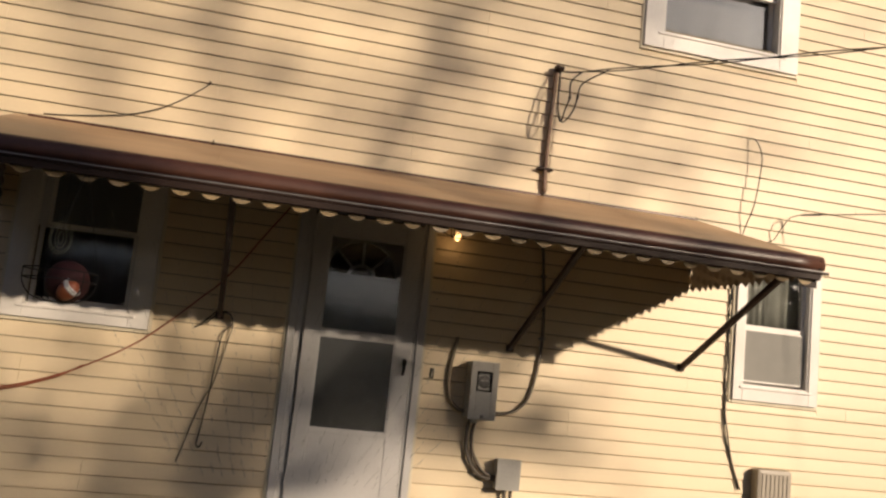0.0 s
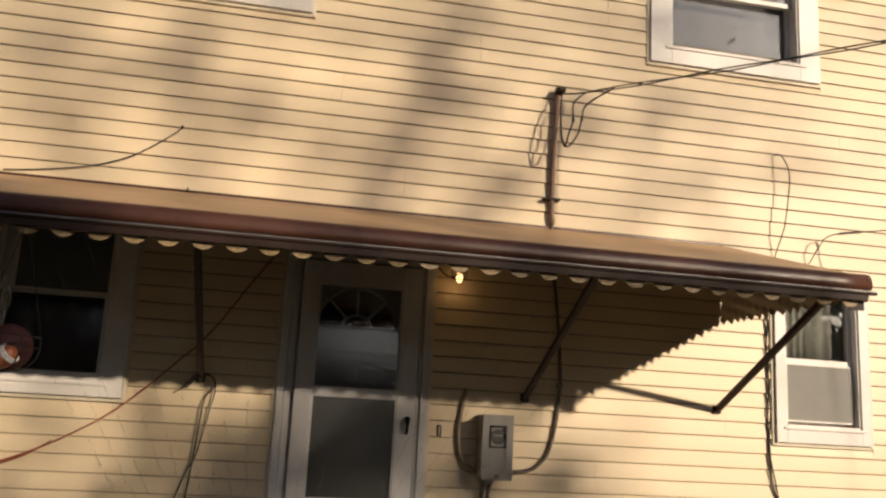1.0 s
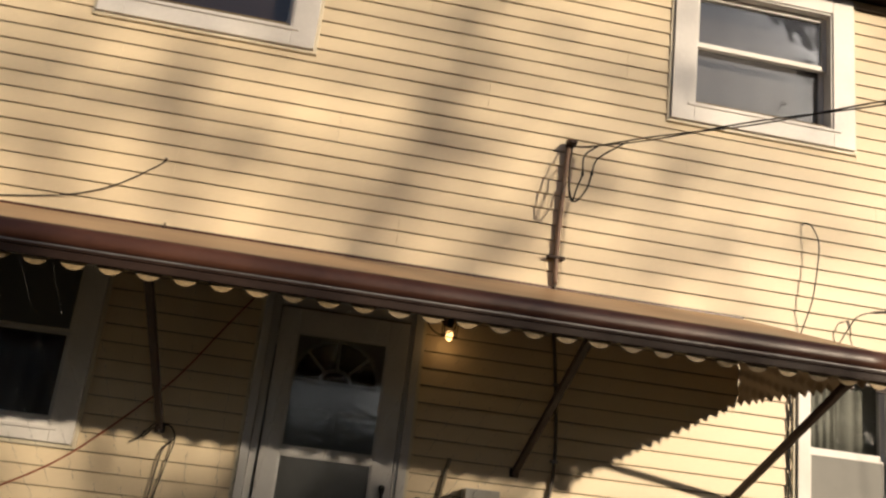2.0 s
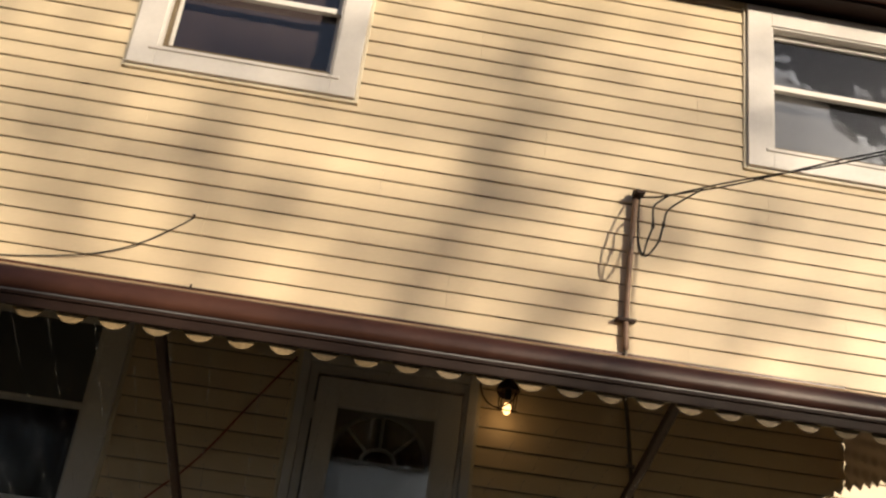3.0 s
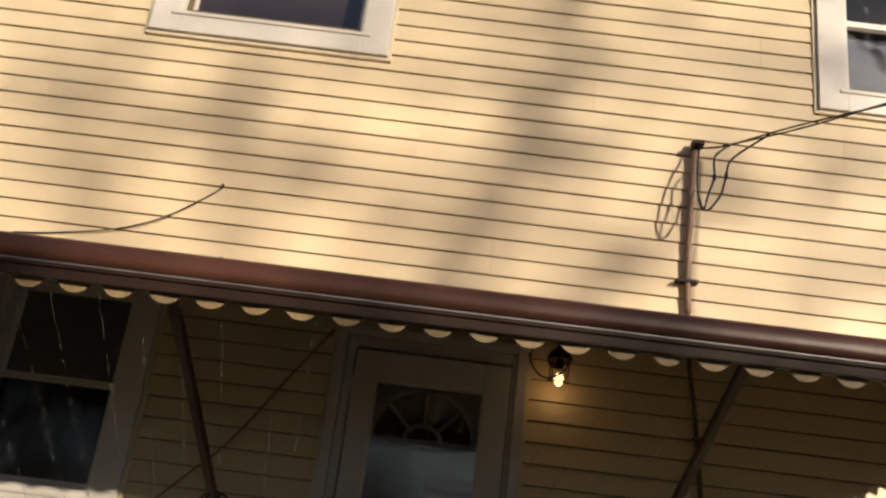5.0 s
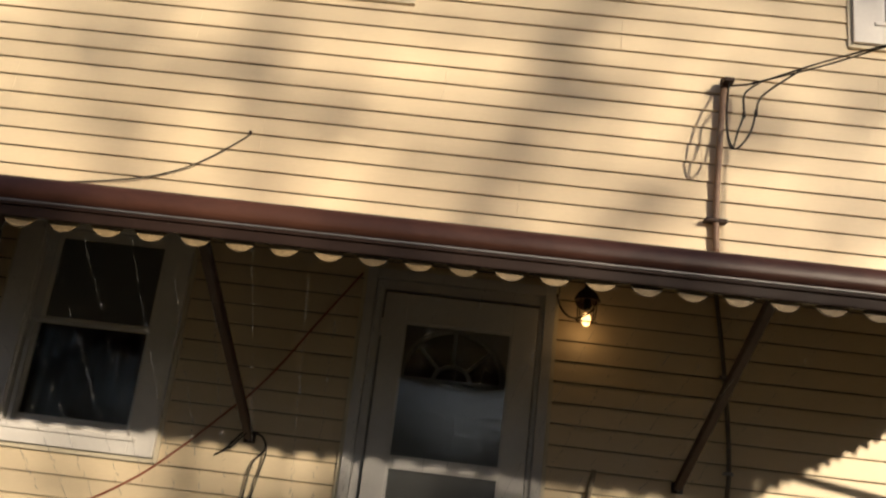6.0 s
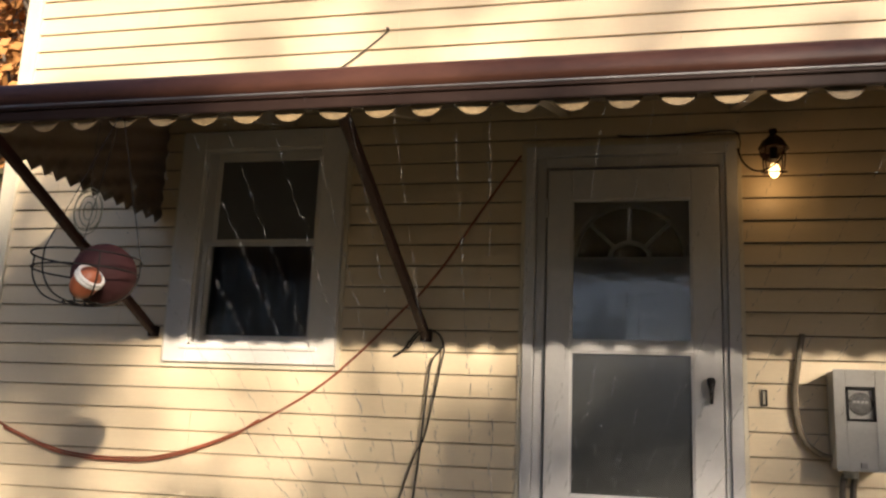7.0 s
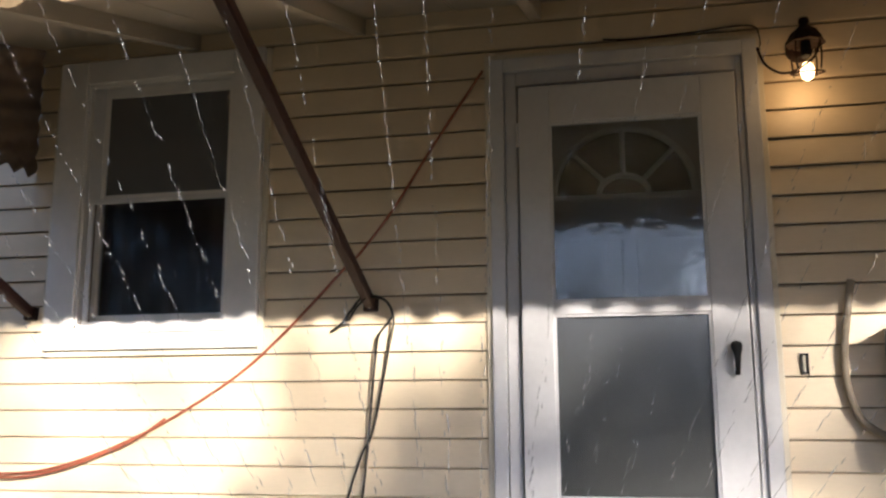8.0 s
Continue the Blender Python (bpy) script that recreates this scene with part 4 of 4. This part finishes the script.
def shade_tree(label, base, fork, clumps, leaf_mat, seed, loose=0):
    """A lawn tree: one trunk to the fork, and a limb to each clump of its crown; clumps: shadow's x and z on the house, and width."""
    rng = random.Random(seed)
    t = thing("tree", label, "tree")
    bm = bmesh.new()
    f = Vector(fork)
    tube([base, (Vector(base) + f) / 2 + Vector((0.15, 0.1, 0)), f], 0.17, 9, bm=bm, end_radius=0.10)
    verts, faces = [], []
    for x, z, wide, thick in clumps:
        o = Vector((x, 0, z)) + SUN_WAY * rng.uniform(11.0, 12.5)
        mid = f.lerp(o, 0.5) + Vector((rng.uniform(-.4, .4), rng.uniform(-.4, .4), rng.uniform(-.5, .1)))
        tube([f + Vector((0, 0, rng.uniform(-0.8, 0))), mid, o], 0.032, 5, bm=bm, end_radius=0.008, steps=4)
        for _ in range(5):
            q = mid.lerp(o, rng.uniform(0.3, 1.0))
            e = o + Vector((rng.gauss(0, wide), rng.gauss(0, wide), rng.gauss(0, wide)))
            tube([q, q.lerp(e, 0.5) + Vector((0, 0, 0.05)), e], 0.012, 4, bm=bm, end_radius=0.004, steps=2)
        sprays = [o + Vector((rng.gauss(0, wide), rng.gauss(0, wide), rng.gauss(0, wide))) for _ in range(max(4, int(wide * 34)))]
        for _ in range(int(thick * 6.6 * wide * wide / 0.0027)):
            c = rng.choice(sprays) + Vector((rng.gauss(0, 0.085), rng.gauss(0, 0.085), rng.gauss(0, 0.07)))
            u = Vector((rng.gauss(0, 1), rng.gauss(0, 1), rng.gauss(0, 1))).normalized()
            v = u.orthogonal().normalized()
            w = u.cross(v)
            k = rng.uniform(0.04, 0.09)
            n = len(verts)
            verts.extend((c + v * k, c + w * k * 0.55, c - v * k, c - w * k * 0.55))
            faces.append((n, n + 1, n + 2, n + 3))
    for _ in range(loose):  # thin outer twigs with a few leaves each
        x, z, wide, _t = rng.choice(clumps)
        o = Vector((x, 0, z)) + SUN_WAY * 11.7
        e = o + Vector((rng.uniform(-1.6, 1.6), rng.uniform(-1.6, 1.6), rng.uniform(-0.6, 1.4)))
        tube([o, o.lerp(e, 0.5) + Vector((0, 0, -0.06)), e], 0.012, 4, bm=bm, end_radius=0.004, steps=2)
        for _ in range(rng.randint(8, 24)):
            c = o.lerp(e, rng.uniform(0.35, 1.05)) + Vector((rng.gauss(0, 0.10), rng.gauss(0, 0.10), rng.gauss(0, 0.08)))
            u = Vector((rng.gauss(0, 1), rng.gauss(0, 1), rng.gauss(0, 1))).normalized()
            v = u.orthogonal().normalized()
            w = u.cross(v)
            k = rng.uniform(0.04, 0.09)
            n = len(verts)
            verts.extend((c + v * k, c + w * k * 0.55, c - v * k, c - w * k * 0.55))
            faces.append((n, n + 1, n + 2, n + 3))
    part("trunk", bm, BARK, t, smooth=True)
    me = bpy.data.meshes.new("crown")
    me.from_pydata(verts, [], faces)
    me.materials.append(leaf_mat)
    cr = new("crown", me)
    cr.parent = t
    tagged(cr, kind="stuff")
    return t


HIGH = [(0.7, 4.6, .20, .12), (1.0, 4.9, .20, .12), (0.72, 4.2, .16, .10), (0.78, 3.85, .18, .13), (0.55, 3.5, .20, .08), (0.3, 3.12, .22, .11), (0.72, 3.25, .18, .12), (1.15, 3.2, .22, .08),
        (1.9, 4.35, .18, .12), (1.55, 3.6, .15, .10), (1.35, 4.25, .14, .10), (0.05, 3.45, .16, .07), (2.5, 3.4, .26, .10), (3.3, 4.3, .26, .08), (2.0, 3.15, .16, .09),
        (-1.75, 3.5, .24, .15), (-1.15, 3.78, .20, .15), (-1.6, 3.1, .18, .15), (-0.9, 4.7, .22, .10), (-2.4, 4.4, .28, .12), (-0.35, 4.15, .14, .08)]
LOW = [(-2.95, 2.1, 0.3, 1.4), (-3.0, 1.7, 0.26, 1.2), (-2.5, 2.25, 0.3, 1.2), (-2.85, 2.5, 0.3, 1.2), (-2.7, 1.85, 0.3, 1.2), (-2.35, 1.6, 0.2, 1.0),
       (-2.8, 2.1, 0.3, 0.12), (-2.65, 1.4, 0.28, 0.3), (-2.2, 1.25, 0.2, 0.42), (-2.98, 1.2, 0.26, 0.75), (-2.4, 0.95, 0.3, 0.6), (-1.75, 1.1, 0.18, 0.45), (-0.85, 1.38, 0.18, 0.75), (-0.95, 1.12, 0.2, 0.68),
       (-0.45, 1.2, 0.22, 0.68), (-0.85, 0.8, 0.3, 0.75), (-0.2, 0.8, 0.3, 0.68), (-1.6, 0.75, 0.28, 0.68), (-1.3, 1.35, 0.5, 0.18), (0.2, 1.5, 0.2, 0.9), (0.05, 1.2, 0.2, 0.9), (0.55, 1.45, 0.16, 0.9),
       (0.86, 1.42, 0.16, 0.75), (0.95, 1.1, 0.2, 0.68), (1.05, 1.55, 0.18, 0.75), (1.3, 1.55, 0.2, 0.75), (1.55, 1.35, 0.2, 0.45), (1.3, 1.1, 0.24, 0.6), (1.9, 1.25, 0.22, 0.3)]
HALF = "half-bare lawn tree with dull autumn leaves"
shade_tree(HALF, (5.85, -12.0, ZG - 0.1), (6.05, -11.8, 5.1), LOW, OLIVE, 3)
shade_tree(HALF, (6.88, -11.1, ZG - 0.1), (7.13, -11.2, 5.3), HIGH, OLIVE, 8, 70)
tree("tree", "tall bare tree across the lawn", (-6.5, -22.0, ZG - 0.1), 13.0, 0.9, 40, 30, OLIVE, 5)
tree("tree", "tall bare tree across the lawn", (1.5, -26.0, ZG - 0.1), 14.0, 0.9, 40, 30, OLIVE, 6)
tree("tree", "tall bare tree across the lawn", (4.2, -25.0, ZG - 0.1), 12.0, 1.1, 25, 30, OLIVE, 16)
tree("tree", "tall bare tree across the lawn", (-1.0, -23.5, ZG - 0.1), 12.5, 1.1, 25, 30, OLIVE, 17)
LOWBARE = "low bare tree with spreading branches across the lawn"
tree("tree", LOWBARE, (1.1, -17.0, ZG - 0.1), 7.0, 1.3, 12, 14, OLIVE, 21)
tree("tree", LOWBARE, (-1.2, -18.5, ZG - 0.1), 7.5, 1.3, 12, 14, OLIVE, 22)
AUTUMN = "autumn tree with orange leaves behind the house"
tree("tree", AUTUMN, (-10.6, 8.6, ZG - 0.1), 15.0, 1.0, 150, 60, LEAF, 11, leaf_size=0.12, size=0.5)
tree("tree", AUTUMN, (-14.5, 13.0, ZG - 0.1), 18.0, 1.0, 150, 60, LEAF, 12, leaf_size=0.13, size=0.55)
# far woods round the lawn, added out of view to block low sky light
rng = random.Random(31)
bm = bmesh.new()
verts, faces = [], []
for k in range(150):
    a = 2 * math.pi * k / 150 + rng.uniform(-0.02, 0.02)
    r = rng.uniform(34, 46)
    away = abs((a - math.atan2(-1.0, 0.70) + math.pi) % (2 * math.pi) - math.pi)
    # tall for shade, lower towards the sun and the sky mirrored in the door
    x, y, h = r * math.cos(a), r * math.sin(a), rng.uniform(18.0, 22.0) if away > 0.32 and not -1.85 < (a + math.pi) % (2 * math.pi) - math.pi < -0.45 else rng.uniform(4.2, 5.0) if abs(a - 1.5 * math.pi) < 0.24 else 0.285 * r if away < 0.25 else rng.uniform(16.0, 19.0)
    tube([(x, y, ZG - 0.2), (x + rng.uniform(-.3, .3), y, h * 0.5), (x + rng.uniform(-.6, .6), y, h * 1.05)], 0.14, 5, bm=bm, end_radius=0.03, steps=2)
    for _ in range(800):
        t = rng.random()
        c = Vector((x + rng.gauss(0, 1.3), y + rng.gauss(0, 1.3), h * (0.05 + 0.95 * t ** 0.8) + rng.gauss(0, 0.3)))
        u = Vector((rng.gauss(0, 1), rng.gauss(0, 1), rng.gauss(0, 1))).normalized()
        v = u.orthogonal().normalized() * rng.uniform(0.25, 0.5)
        w = u.cross(v)
        n = len(verts)
        verts.extend((c + v, c + w * 0.6, c - v, c - w * 0.6))
        faces.append((n, n + 1, n + 2, n + 3))
woods = thing("woods", "out-of-view ring of dull autumn woods added to block low sky light", "woods", kind="stuff")
part("trunks", bm, BARK, woods)
me = bpy.data.meshes.new("foliage")
me.from_pydata(verts, [], faces)
me.materials.append(OLIVE)
new("foliage", me).parent = woods

# ---- water running off the awning ----
rng = random.Random(4)
bm = bmesh.new()
for k in range(-7, 15):
    x0 = SX + PITCH * k + PITCH / 2 + rng.uniform(-0.03, 0.03)
    z, y0 = 2.330, AY - 0.040 + rng.uniform(-0.01, 0.01)
    while z > 0.85:
        fall = 2.33 - z
        r = rng.uniform(0.0004, 0.0010) * (1 + 0.5 * fall)
        ln = rng.uniform(0.002, 0.009) * (1 + 1.6 * fall) * (1 + 0.6 * max(0.0, fall - 0.6))
        lean = Vector((-(x0 + 0.22) * 0.42, 0.42, -1)).normalized()
        c = Vector((-0.22 + (x0 + 0.22) * (1 - 0.42 * fall) + rng.gauss(0, 0.001 + 0.004 * fall), y0 + 0.42 * fall + rng.gauss(0, 0.001 + 0.004 * fall), z))
        top, bot = bm.verts.new(c - lean * ln), bm.verts.new(c + lean * ln * 0.6)
        eq = [bm.verts.new(c + Vector((r * math.cos(a), r * math.sin(a), 0))) for a in (0, 1.26, 2.51, 3.77, 5.03)]
        for i in range(5):
            bm.faces.new((eq[i], eq[(i + 1) % 5], top))
            bm.faces.new((eq[(i + 1) % 5], eq[i], bot))
        z -= rng.uniform(0.006, 0.018) * (1 + 0.5 * fall) * (3.0 if rng.random() < 0.12 else 1.0)
drops = part("water_drops", bm, WATER, smooth=True)
tagged(drops, "strings of water drops falling off the rail", "water", kind="stuff")

# ---- siding boards ----
COURSE = 0.1009
Z0 = 1.690
COVERED = [(-1.554, -0.178, 4.160, 5.37), (2.172, 3.557, 4.160, 5.36), (-2.010, -1.078, 1.588, 2.785), (3.098, 3.868, 1.547, 2.73), (-0.235, 0.74, 0.44, 2.665)]
rng = random.Random(9)
shared = {}


def board(x0, x1, z, h):
    """One course of lap siding: a leaning face with a proud lower lip and a slot under it."""
    key = (round(x1 - x0, 3), round(h, 4))
    if key not in shared:
        w = x1 - x0
        prof = [(0.012, 0.004), (-0.009, 0.004), (-0.0135, 0.0), (-0.0140, 0.006), (-0.0100, h * 0.5), (-0.0050, h - 0.007), (0.004, h - 0.003), (0.012, h - 0.003)]
        me = bpy.data.meshes.new("siding_board")
        vs = [(x, y, zz) for x in (0, w) for y, zz in prof]
        n = len(prof)
        fs = [(k, k + n, (k + 1) % n + n, (k + 1) % n) for k in range(n)] + [tuple(range(n)), tuple(range(2 * n - 1, n - 1, -1))]
        me.from_pydata(vs, [], fs)
        bmx = bmesh.new()
        bmx.from_mesh(me)
        bmesh.ops.recalc_face_normals(bmx, faces=bmx.faces[:])
        bmx.to_mesh(me)
        bmx.free()
        me.materials.append(SIDING)
        shared[key] = me
    ob = new("siding_board", shared[key])
    ob.parent = wall
    ob.matrix_basis = pose(x0, rng.uniform(-0.0008, 0.0008), z, 0, 0, 0)


k_low = math.ceil((Z0 - ZG) / COURSE)
k_high = -math.floor((ZE - Z0) / COURSE)
for k in range(k_high, k_low + 1):
    z = Z0 - COURSE * k
    h = min(COURSE, ZE - 0.004 - z)
    if h < 0.03:
        continue
    spans = [(XL + 0.070, XR - 0.070)]
    for c0, c1, c2, c3 in COVERED:
        if z < c3 and z + h > c2:
            nxt = []
            for a, b in spans:
                if c1 <= a or c0 >= b:
                    nxt.append((a, b))
                else:
                    if c0 > a:
                        nxt.append((a, c0))
                    if c1 < b:
                        nxt.append((c1, b))
            spans = nxt
            if z + h - c3 > 0.015:
                board(c0, c1, c3, z + h - c3)
            if c2 - z > 0.015:
                board(c0, c1, z, c2 - z)
    pair = (k - k_high) // 2
    seams = [-3.6 + ((pair * 1.37) % 3.66) + 3.66 * i for i in range(4)]
    for a, b in spans:
        cuts = [a] + [s for s in seams if a + 0.25 < s < b - 0.25] + [b]
        for c, d in zip(cuts, cuts[1:]):
            board(c + (0.0005 if c != a else 0), d - (0.0005 if d != b else 0), z, h)
